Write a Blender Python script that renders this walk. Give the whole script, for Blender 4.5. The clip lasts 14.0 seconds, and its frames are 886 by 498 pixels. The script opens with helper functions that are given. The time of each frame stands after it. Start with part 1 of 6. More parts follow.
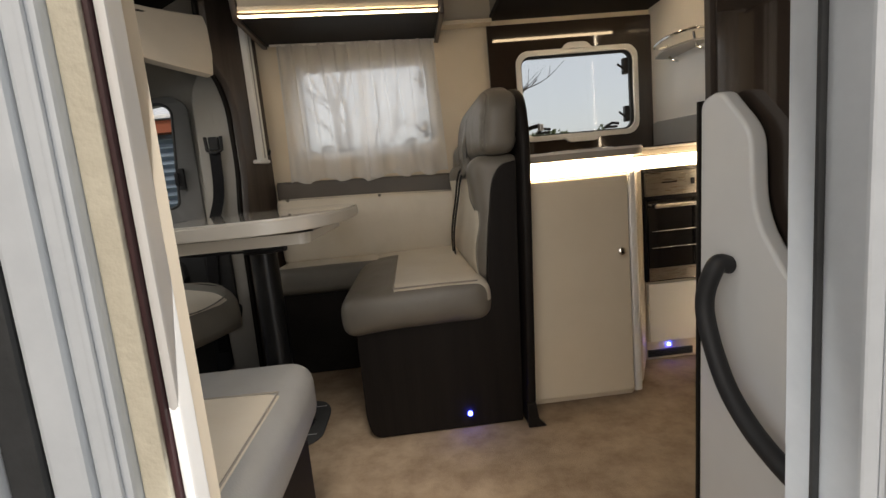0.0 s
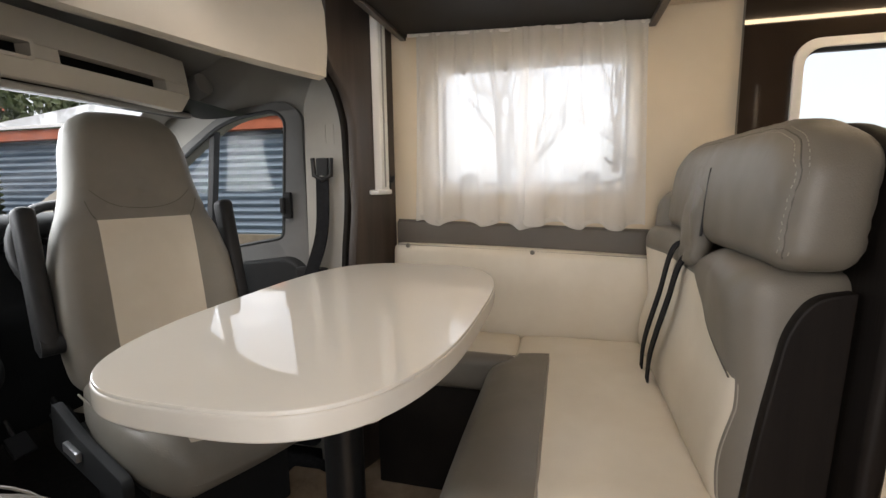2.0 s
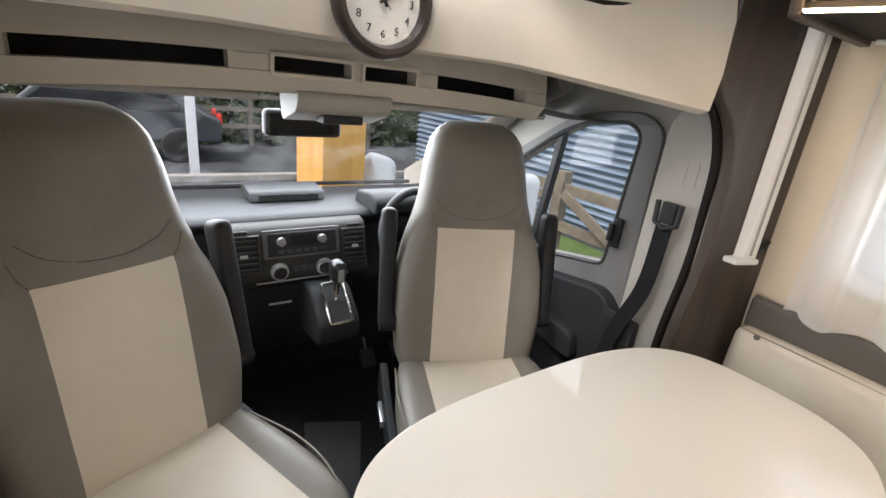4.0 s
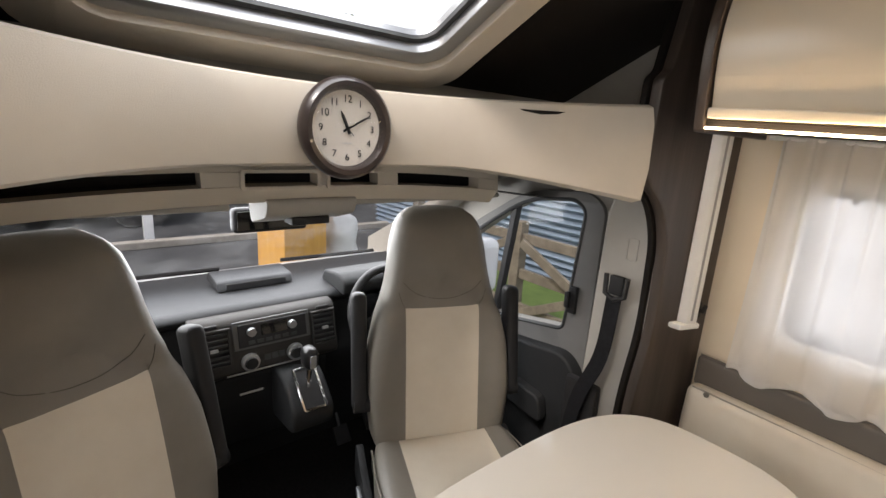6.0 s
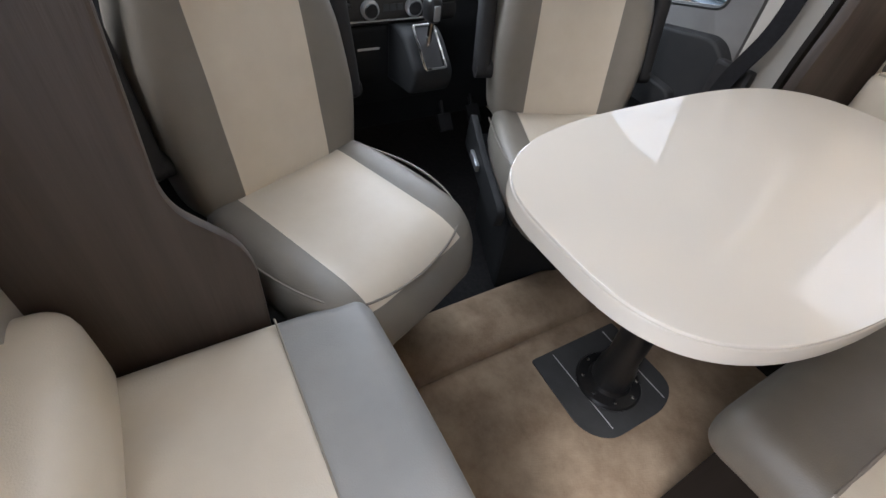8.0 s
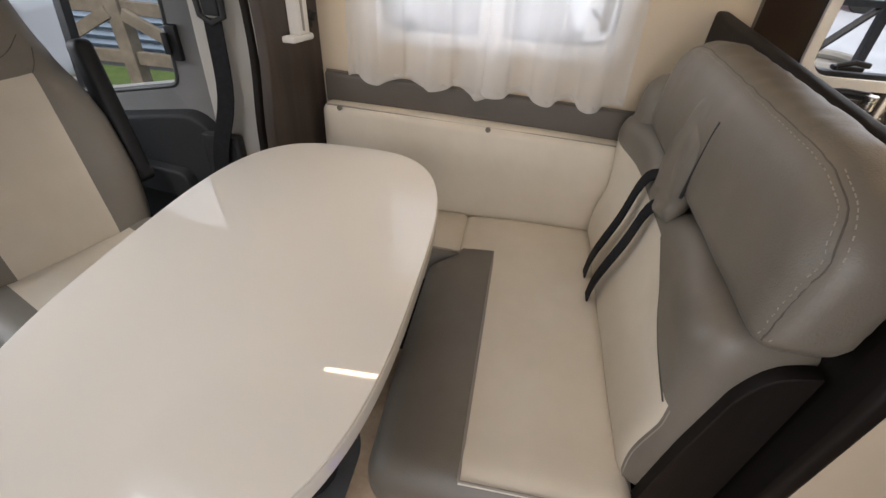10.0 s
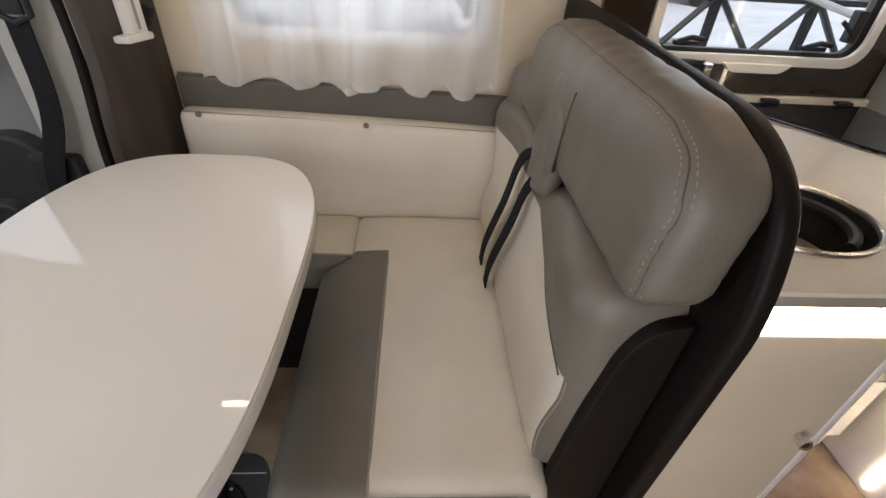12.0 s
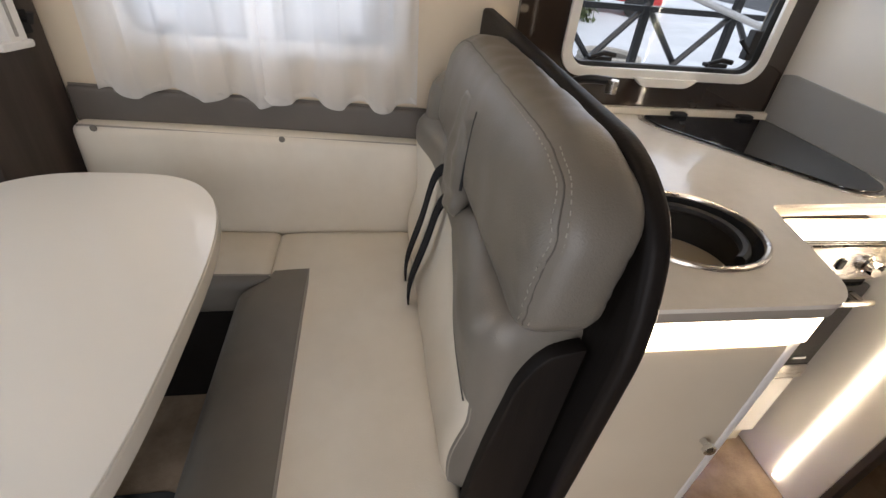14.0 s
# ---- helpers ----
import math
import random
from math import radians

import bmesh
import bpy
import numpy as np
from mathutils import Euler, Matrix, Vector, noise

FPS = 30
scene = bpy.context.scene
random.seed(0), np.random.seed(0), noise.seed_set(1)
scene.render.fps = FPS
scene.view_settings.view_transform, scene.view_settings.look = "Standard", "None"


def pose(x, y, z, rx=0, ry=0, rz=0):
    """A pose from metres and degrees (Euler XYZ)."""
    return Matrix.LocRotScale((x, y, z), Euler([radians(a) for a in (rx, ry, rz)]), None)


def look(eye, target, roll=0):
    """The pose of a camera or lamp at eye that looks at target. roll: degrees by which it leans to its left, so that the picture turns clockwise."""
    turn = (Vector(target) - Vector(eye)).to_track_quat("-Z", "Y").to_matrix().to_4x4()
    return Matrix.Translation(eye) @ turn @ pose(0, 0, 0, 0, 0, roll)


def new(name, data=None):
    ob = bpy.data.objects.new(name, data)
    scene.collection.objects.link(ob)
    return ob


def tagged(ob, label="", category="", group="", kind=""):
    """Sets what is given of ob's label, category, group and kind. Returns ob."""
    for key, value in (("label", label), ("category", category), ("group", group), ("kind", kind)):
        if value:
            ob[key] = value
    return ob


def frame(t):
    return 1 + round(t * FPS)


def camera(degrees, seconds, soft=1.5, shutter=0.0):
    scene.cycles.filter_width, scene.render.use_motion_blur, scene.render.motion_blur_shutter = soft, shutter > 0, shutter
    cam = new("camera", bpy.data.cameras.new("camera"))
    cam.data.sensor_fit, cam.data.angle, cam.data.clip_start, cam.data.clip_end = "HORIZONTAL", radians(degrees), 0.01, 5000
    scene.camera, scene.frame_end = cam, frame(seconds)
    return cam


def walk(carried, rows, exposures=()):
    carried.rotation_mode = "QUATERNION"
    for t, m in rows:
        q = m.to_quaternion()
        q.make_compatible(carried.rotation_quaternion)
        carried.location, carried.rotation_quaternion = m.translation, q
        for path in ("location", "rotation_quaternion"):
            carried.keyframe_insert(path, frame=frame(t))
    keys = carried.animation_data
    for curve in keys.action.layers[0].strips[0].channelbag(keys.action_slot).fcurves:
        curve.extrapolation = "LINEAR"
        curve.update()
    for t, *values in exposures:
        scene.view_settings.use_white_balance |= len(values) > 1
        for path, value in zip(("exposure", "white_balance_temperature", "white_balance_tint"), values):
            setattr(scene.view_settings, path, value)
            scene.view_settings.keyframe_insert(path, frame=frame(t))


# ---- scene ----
cam = camera(87.7, 14.0)
PATH = [
    (0, (-0.161, 0.01, 0.847), (-0.042, 1.987, 0.568), -5.4),
    (0.5, (-0.153, 0.25, 0.847), (-0.173, 2.234, 0.595), -4.4),
    (1, (-0.177, 0.419, 0.895), (-0.328, 2.4, 0.664), -3.1),
    (1.5, (-0.202, 0.625, 0.97), (-0.579, 2.579, 0.774), -2.0),
    (2, (-0.207, 0.76, 1.061), (-0.715, 2.673, 0.779), -0.8),
    (2.5, (-0.222, 0.814, 1.131), (-0.73, 2.697, 0.688), 0.1),
    (3, (-0.305, 0.917, 1.191), (-0.839, 2.747, 0.586), 2.2),
    (3.5, (-0.343, 0.947, 1.311), (-1.37, 2.556, 0.713), 3.1),
    (4, (-0.352, 0.989, 1.393), (-1.886, 2.086, 0.727), 6.1),
    (4.2, (-0.354, 0.992, 1.38), (-1.92, 2.012, 0.668), 7.1),
    (6.3, (-0.318, 0.951, 1.543), (-1.803, 2.205, 1.073), 3.3),
    (6.5, (-0.311, 0.954, 1.502), (-1.781, 2.178, 0.92), 3.5),
    (7, (-0.34, 0.883, 1.378), (-1.716, 2.016, 0.472), 4.9),
    (7.5, (-0.361, 0.818, 1.279), (-1.65, 1.768, 0.08), 6.2),
    (8, (-0.35, 0.774, 1.225), (-1.554, 1.591, -0.147), 7.4),
    (8.5, (-0.345, 0.878, 1.329), (-1.504, 1.89, 0.052), 5.5),
    (9, (-0.28, 1.019, 1.385), (-1.104, 2.367, 0.159), 6.0),
    (9.2, (-0.245, 1.042, 1.38), (-0.905, 2.506, 0.187), 6.4),
    (11.3, (-0.226, 1.1, 1.319), (-0.247, 2.664, 0.073), 1.2),
    (11.5, (-0.205, 1.112, 1.313), (-0.201, 2.7, 0.097), 1.8),
    (12, (-0.174, 1.105, 1.315), (-0.047, 2.715, 0.135), 3.7),
    (12.5, (-0.135, 1.115, 1.31), (0.118, 2.713, 0.135), 5.2),
    (13, (-0.125, 1.126, 1.305), (0.213, 2.705, 0.125), 6.4),
    (13.5, (-0.115, 1.122, 1.324), (0.232, 2.714, 0.164), 6.4),
    (14, (-0.088, 1.135, 1.333), (0.234, 2.737, 0.18), 6.1),
]
EXPOSURES = [(0, 0.13, 7200, 13), (0.5, 0.80, 8400, 12), (1.0, 0.88, 7600, 12), (1.5, 0.90, 7000, 14), (2, 0.95, 6900, 14), (2.5, 0.92, 6900, 14), (3, 0.84, 6900, 14), (3.5, 0.66, 6500, 13), (4, 1.45, 6600, 14), (6.5, 1.0, 7000, 16), (7, 1.16, 6500, 15), (7.5, 1.25, 6750, 17), (8, 1.25, 6150, 15), (8.5, 1.22, 6200, 14), (9, 0.94, 6600, 16), (11.5, 0.97, 6500, 15), (14, 0.97, 6300, 15)]
walk(cam, [(t, look(eye, target, roll)) for t, eye, target, roll in PATH], EXPOSURES)

SKY, SUN, LED_POWER, DAY_ROOF, DAY_SCREEN, DAY_SIDE, DAY_DOOR = 0.125, 1.4, 12.0, 2.5, 10.5, 0.5, 3.3

# ---- world and light ----
world = bpy.data.worlds.new("overcast_sky")
scene.world = world
world.use_nodes = True
wn = world.node_tree.nodes
sky = wn.new("ShaderNodeTexSky")
sky.sky_type = "NISHITA"
sky.sun_disc = False
sky.sun_elevation = radians(32)
sky.sun_rotation = radians(200)
sky.dust_density = 3.0
sky.air_density = 1.0
cloud = wn.new("ShaderNodeMix")
cloud.data_type = "RGBA"
cloud.inputs[0].default_value = 0.72
cloud.inputs[7].default_value = (5.6, 5.9, 6.3, 1)
world.node_tree.links.new(sky.outputs[0], cloud.inputs[6])
world.node_tree.links.new(cloud.outputs[2], wn["Background"].inputs[0])
wn["Background"].inputs[1].default_value = SKY
sun = new("sun", bpy.data.lights.new("sun", "SUN"))
sun.data.energy = SUN
sun.data.angle = radians(14)
sun.data.color = (1, 0.97, 0.93)
sun.matrix_world = look((0, 0, 10), (-2, 9, -2))


def lamp_area(name, eye, target, sx, sy, power, color):
    ob = new(name, bpy.data.lights.new(name, "AREA"))
    ob.data.shape, ob.data.size, ob.data.size_y = "RECTANGLE", sx, sy
    ob.data.energy, ob.data.color = power, color
    ob.matrix_world = look(eye, target)
    return ob


# the sky light that comes in through the roof window, the windscreen, the side windows and the entrance
lamp_area("roof_window_daylight", (-1.02, 1.34, 1.99), (-0.72, 1.34, 1.3), 0.55, 0.62, DAY_ROOF, (0.88, 0.94, 1.0))
lamp_area("windscreen_daylight", (-1.985, 1.43, 1.165), (-1.455, 1.43, 0.485), 1.5, 0.46, DAY_SCREEN, (0.86, 0.94, 1.0))
lamp_area("side_window_daylight", (-0.33, 2.428, 1.255), (-0.33, 1.4, 1.1), 0.60, 0.38, DAY_SIDE, (0.90, 0.95, 1.0))
lamp_area("kitchen_window_daylight", (0.775, 2.425, 1.24), (0.775, 1.4, 1.0), 0.54, 0.34, DAY_SIDE * 0.7, (0.90, 0.95, 1.0))
lamp_area("entrance_daylight", (-0.128, 0.428, 0.95), (-0.128, 2.0, 0.6), 0.48, 1.5, DAY_DOOR, (0.90, 0.95, 1.0))


# ---- materials ----
def mat(name, color, rough=0.5, metal=0.0, color2=None, scale=8.0, detail=4.0, bump=0.0, bump_scale=200.0,
        stretch=(1, 1, 1), emit=None, power=0.0, coat=0.0, spec=0.5, rough_var=0.0, contrast=(0.3, 0.7)):
    m = bpy.data.materials.new(name)
    m.use_nodes = True
    n, l = m.node_tree.nodes, m.node_tree.links
    b = n["Principled BSDF"]
    b.inputs["Base Color"].default_value = (*color, 1)
    b.inputs["Roughness"].default_value = rough
    b.inputs["Metallic"].default_value = metal
    b.inputs["Coat Weight"].default_value = coat
    b.inputs["Coat Roughness"].default_value = 0.02
    b.inputs["Specular IOR Level"].default_value = spec
    tc = n.new("ShaderNodeTexCoord")
    mp = n.new("ShaderNodeMapping")
    mp.inputs["Scale"].default_value = stretch
    l.new(tc.outputs["Object"], mp.inputs["Vector"])
    if color2 or rough_var:
        big = n.new("ShaderNodeTexNoise")
        big.inputs["Scale"].default_value = scale
        big.inputs["Detail"].default_value = detail
        big.inputs["Roughness"].default_value = 0.65
        l.new(mp.outputs[0], big.inputs["Vector"])
        ramp = n.new("ShaderNodeMapRange")
        ramp.inputs["From Min"].default_value, ramp.inputs["From Max"].default_value = contrast
        l.new(big.outputs["Fac"], ramp.inputs["Value"])
        if color2:
            mx = n.new("ShaderNodeMix")
            mx.data_type = "RGBA"
            mx.inputs["A"].default_value, mx.inputs["B"].default_value = (*color, 1), (*color2, 1)
            l.new(ramp.outputs[0], mx.inputs["Factor"])
            l.new(mx.outputs["Result"], b.inputs["Base Color"])
        if rough_var:
            rr = n.new("ShaderNodeMapRange")
            rr.inputs["To Min"].default_value, rr.inputs["To Max"].default_value = rough - rough_var, rough + rough_var
            l.new(big.outputs["Fac"], rr.inputs["Value"])
            l.new(rr.outputs[0], b.inputs["Roughness"])
    if bump:
        fine = n.new("ShaderNodeTexNoise")
        fine.inputs["Scale"].default_value = bump_scale
        fine.inputs["Detail"].default_value = 3
        l.new(mp.outputs[0], fine.inputs["Vector"])
        bp = n.new("ShaderNodeBump")
        bp.inputs["Strength"].default_value = bump
        bp.inputs["Distance"].default_value = 0.002
        l.new(fine.outputs["Fac"], bp.inputs["Height"])
        l.new(bp.outputs[0], b.inputs["Normal"])
    if emit:
        b.inputs["Emission Color"].default_value = (*emit, 1)
        b.inputs["Emission Strength"].default_value = power
    return m


def glass_mat(name, tint=(0.97, 0.98, 0.98), drops=False):
    m = bpy.data.materials.new(name)
    m.use_nodes = True
    n, l = m.node_tree.nodes, m.node_tree.links
    n.remove(n["Principled BSDF"])
    out = n["Material Output"]
    tr, gl, mx = (n.new("ShaderNode" + k) for k in ("BsdfTransparent", "BsdfGlossy", "MixShader"))
    tr.inputs[0].default_value = (*tint, 1)
    gl.inputs["Roughness"].default_value = 0.02
    mx.inputs[0].default_value = 0.014
    l.new(tr.outputs[0], mx.inputs[1])
    l.new(gl.outputs[0], mx.inputs[2])
    last = mx
    if drops:
        # rain film: patches of fine mist that scatter the view
        tc, nz, rp, tl, m2 = (n.new("ShaderNode" + k) for k in ("TexCoord", "TexNoise", "MapRange", "BsdfTranslucent", "MixShader"))
        nz.inputs["Scale"].default_value = 5
        nz.inputs["Detail"].default_value = 8
        nz.inputs["Roughness"].default_value = 0.75
        rp.inputs["From Min"].default_value, rp.inputs["From Max"].default_value = 0.45, 0.85
        rp.inputs["To Max"].default_value = 0.22
        tl.inputs[0].default_value = (0.8, 0.85, 0.88, 1)
        l.new(tc.outputs["Object"], nz.inputs["Vector"])
        l.new(nz.outputs["Fac"], rp.inputs["Value"])
        l.new(rp.outputs[0], m2.inputs[0])
        l.new(mx.outputs[0], m2.inputs[1])
        l.new(tl.outputs[0], m2.inputs[2])
        last = m2
    l.new(last.outputs[0], out.inputs[0])
    return m


def sheer_mat():
    m = bpy.data.materials.new("sheer_voile")
    m.use_nodes = True
    n, l = m.node_tree.nodes, m.node_tree.links
    n.remove(n["Principled BSDF"])
    tr, tl, df, m1, m2, tc, wv, mr = (n.new("ShaderNode" + k) for k in (
        "BsdfTransparent", "BsdfTranslucent", "BsdfDiffuse", "MixShader", "MixShader", "TexCoord", "TexNoise", "MapRange"))
    tl.inputs[0].default_value = (0.94, 0.93, 0.92, 1)
    df.inputs[0].default_value = (0.9, 0.89, 0.87, 1)
    m1.inputs[0].default_value = 0.42
    wv.inputs["Scale"].default_value = 6
    mr.inputs["To Min"].default_value, mr.inputs["To Max"].default_value = 0.60, 0.73
    l.new(tc.outputs["Object"], wv.inputs["Vector"])
    l.new(wv.outputs["Fac"], mr.inputs["Value"])
    l.new(tl.outputs[0], m1.inputs[1])
    l.new(df.outputs[0], m1.inputs[2])
    l.new(mr.outputs[0], m2.inputs[0])
    l.new(tr.outputs[0], m2.inputs[1])
    l.new(m1.outputs[0], m2.inputs[2])
    l.new(m2.outputs[0], n["Material Output"].inputs[0])
    return m


CREAM = mat("cream_leather", (0.66, 0.60, 0.50), 0.42, color2=(0.60, 0.535, 0.435), scale=5, bump=0.25, bump_scale=420, rough_var=0.06)
# the partitions' brown wood, darkened for the shade around the bench
SHADEWOOD = mat("shaded_wood_grain", (0.0125, 0.0098, 0.0084), 0.5, color2=(0.008, 0.0063, 0.0055), spec=0.14, scale=22, detail=7, stretch=(1, 1, 0.06), bump=0.2, bump_scale=160, contrast=(0.35, 0.65))
HEADPL = mat("cream_header_plastic", (0.55, 0.50, 0.42), 0.55, color2=(0.50, 0.455, 0.38), scale=6, bump=0.25, bump_scale=600)
GREY = mat("taupe_leather", (0.160, 0.143, 0.117), 0.42, color2=(0.130, 0.115, 0.094), scale=5, bump=0.3, bump_scale=380, rough_var=0.07)
GREYCOOL = mat("grey_leather", (0.31, 0.31, 0.30), 0.42, color2=(0.27, 0.27, 0.262), scale=6, bump=0.3, bump_scale=380, rough_var=0.06)
THREAD = mat("pale_thread", (0.30, 0.27, 0.23), 0.8, bump=0.5, bump_scale=900)
THREAD_DK = mat("grey_thread", (0.30, 0.275, 0.235), 0.8)
# leather tone darkened to stand for the shade in a seam's crease
CREASE_SHADE = mat("crease_shade", (0.092, 0.081, 0.067), 0.7)
SEATGREY = mat("cab_seat_grey_leather", (0.205, 0.188, 0.160), 0.46, color2=(0.17, 0.155, 0.13), scale=5, bump=0.3, bump_scale=380, rough_var=0.07)
WALLC = mat("cream_wallboard", (0.70, 0.61, 0.48), 0.55, color2=(0.66, 0.57, 0.44), scale=3, bump=0.12, bump_scale=260)
HEAD = mat("cream_padded_liner", (0.54, 0.49, 0.41), 0.7, color2=(0.49, 0.44, 0.365), scale=4, bump=0.3, bump_scale=500)
CABTRIM = mat("cab_grey_beige_plastic", (0.36, 0.345, 0.31), 0.6, color2=(0.32, 0.305, 0.275), scale=6, bump=0.25, bump_scale=600)
CABGREY = mat("cab_grey_plastic", (0.15, 0.148, 0.142), 0.6, color2=(0.13, 0.128, 0.122), scale=7, bump=0.3, bump_scale=600)
WOOD = mat("dark_brown_wood_grain", (0.062, 0.047, 0.038), 0.42, color2=(0.038, 0.028, 0.022), scale=22, detail=7, stretch=(1, 1, 0.06), bump=0.25, bump_scale=160, contrast=(0.35, 0.65))
WOODGLOSS = mat("dark_brown_gloss_laminate", (0.030, 0.022, 0.017), 0.04, color2=(0.034, 0.024, 0.018), scale=5, coat=0.5, rough_var=0.015)
DARKWALL = mat("dark_brown_matt_board", (0.014, 0.0115, 0.0098), 0.55, spec=0.14, color2=(0.010, 0.0083, 0.0072), scale=9, bump=0.1, bump_scale=300)
BAND = mat("taupe_band_upholstery", (0.115, 0.10, 0.085), 0.5, color2=(0.10, 0.085, 0.072), scale=7, bump=0.3, bump_scale=380)
CARPET = mat("beige_cut_pile_carpet", (0.42, 0.32, 0.222), 0.95, color2=(0.215, 0.152, 0.10), scale=7.5, detail=8, bump=0.9, bump_scale=230, contrast=(0.34, 0.72), spec=0.1)
CABMAT = mat("black_cab_carpet", (0.016, 0.016, 0.017), 0.95, color2=(0.028, 0.027, 0.027), scale=60, bump=0.9, bump_scale=260, spec=0.1)
RUBBER = mat("grey_rubber_floor_mat", (0.055, 0.056, 0.056), 0.7, color2=(0.042, 0.043, 0.043), scale=14, bump=0.4, bump_scale=150)
TABLEW = mat("gloss_cream_laminate", (0.78, 0.735, 0.655), 0.02, color2=(0.765, 0.72, 0.64), scale=2, coat=0.3, spec=0.6)
TABLEEDGE = mat("satin_cream_edging", (0.70, 0.655, 0.58), 0.25, color2=(0.67, 0.625, 0.55), scale=12)
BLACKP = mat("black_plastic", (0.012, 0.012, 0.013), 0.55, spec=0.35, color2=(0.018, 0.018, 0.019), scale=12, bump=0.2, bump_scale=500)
BLACKM = mat("black_powder_coated_steel", (0.012, 0.012, 0.013), 0.32, metal=0.2, color2=(0.02, 0.02, 0.02), scale=20)
DASHP = mat("charcoal_dash_plastic", (0.018, 0.019, 0.020), 0.72, color2=(0.014, 0.015, 0.016), scale=9, bump=0.35, bump_scale=700, spec=0.3)
DASHTOP = mat("dash_top_plastic", (0.022, 0.023, 0.025), 0.62, color2=(0.018, 0.019, 0.021), spec=0.35, scale=9, bump=0.35, bump_scale=700)
STACK = mat("dark_grey_stack_plastic", (0.036, 0.034, 0.032), 0.62, spec=0.3, color2=(0.030, 0.028, 0.026), scale=9, bump=0.3, bump_scale=700)
SILVER = mat("satin_silver_plastic", (0.42, 0.43, 0.44), 0.32, metal=0.8)
CHROME = mat("chrome", (0.75, 0.75, 0.74), 0.10, metal=1.0)
STEEL = mat("brushed_stainless_steel", (0.58, 0.55, 0.51), 0.28, metal=1.0, color2=(0.50, 0.47, 0.43), scale=30, stretch=(1, 1, 14), rough_var=0.05)
CABW = mat("cream_cabinet_laminate", (0.64, 0.565, 0.45), 0.30, color2=(0.60, 0.525, 0.41), scale=3, rough_var=0.05)
CABWHITE = mat("gloss_white_front", (0.78, 0.75, 0.69), 0.14, color2=(0.75, 0.72, 0.66), scale=3, coat=0.3)
WALLWHITE = mat("white_gloss_side_wall", (0.78, 0.74, 0.67), 0.30, color2=(0.75, 0.71, 0.64), scale=3, coat=0.3)
WORKTOP = mat("cream_worktop", (0.72, 0.68, 0.61), 0.16, color2=(0.68, 0.64, 0.57), scale=30, coat=0.3)
WORKEDGE = mat("taupe_worktop_edge", (0.34, 0.30, 0.26), 0.35, color2=(0.30, 0.27, 0.23), scale=10)
SPLASH = mat("grey_splash_board", (0.33, 0.325, 0.31), 0.3, color2=(0.30, 0.295, 0.28), scale=4)
BLACKGLASS = mat("black_glass", (0.008, 0.008, 0.009), 0.05, coat=0.6)
WHITEP = mat("white_plastic", (0.80, 0.79, 0.76), 0.35, color2=(0.75, 0.74, 0.71), scale=9, rough_var=0.05)
ALU = mat("white_painted_aluminium", (0.66, 0.70, 0.73), 0.38, color2=(0.58, 0.62, 0.65), scale=14, bump=0.15, bump_scale=90, rough_var=0.08)
SEALCREAM = mat("cream_foam_core", (0.68, 0.63, 0.50), 0.75, color2=(0.60, 0.55, 0.43), scale=30, bump=0.6, bump_scale=120)
MAROON = mat("maroon_rubber_seal", (0.05, 0.016, 0.018), 0.55, color2=(0.035, 0.012, 0.013), scale=20)
GASKET = mat("dark_rubber_gasket", (0.025, 0.027, 0.028), 0.6, color2=(0.045, 0.047, 0.048), scale=22, bump=0.4, bump_scale=120)
BOARDW = mat("white_entry_board", (0.60, 0.60, 0.585), 0.4, color2=(0.56, 0.56, 0.545), scale=4)
RED = mat("red_plastic", (0.55, 0.035, 0.022), 0.4, emit=(0.6, 0.03, 0.02), power=0.0)
BELT = mat("black_seat_belt_webbing", (0.009, 0.009, 0.010), 0.8, color2=(0.014, 0.014, 0.016), scale=60, bump=0.6, bump_scale=400, spec=0.15)
LED = mat("warm_led_strip", (0.9, 0.85, 0.75), 0.5, emit=(1.0, 0.78, 0.50), power=LED_POWER)
LEDW = mat("neutral_led_strip", (0.9, 0.88, 0.82), 0.5, emit=(1.0, 0.86, 0.66), power=LED_POWER * 0.9)
BLUELED = mat("blue_floor_led", (0.1, 0.15, 0.9), 0.3, emit=(0.03, 0.05, 1.0), power=60.0)
CLOCKFACE = mat("white_clock_face", (0.74, 0.68, 0.62), 0.5, color2=(0.70, 0.64, 0.58), scale=6)
INK = mat("black_ink", (0.012, 0.012, 0.012), 0.6)
PALEINK = mat("pale_print", (0.55, 0.55, 0.55), 0.6)
GLASS = glass_mat("clear_glass")
WETGLASS = glass_mat("rain_wet_windscreen_glass", drops=True)
TINT = glass_mat("acrylic_window_pane", (0.90, 0.92, 0.93))
SHEER = sheer_mat()
BLACKSINK = mat("black_sink_bowl", (0.02, 0.02, 0.02), 0.25, color2=(0.03, 0.03, 0.03), scale=10)
# outdoors
ASPHALT = mat("wet_asphalt", (0.060, 0.062, 0.066), 0.75, color2=(0.035, 0.037, 0.04), scale=0.9, detail=8, bump=0.8, bump_scale=60, rough_var=0.1, spec=0.25)
GRASS = mat("rough_grass", (0.10, 0.15, 0.035), 0.9, color2=(0.05, 0.085, 0.02), scale=4, detail=8, bump=1.0, bump_scale=30)
CONCRETE = mat("pale_wet_concrete", (0.60, 0.62, 0.64), 0.6, color2=(0.42, 0.435, 0.45), scale=1.2, detail=8, bump=0.5, bump_scale=30)
SHED = mat("blue_grey_corrugated_steel", (0.20, 0.26, 0.33), 0.45, metal=0.2, color2=(0.15, 0.20, 0.26), scale=2.5)
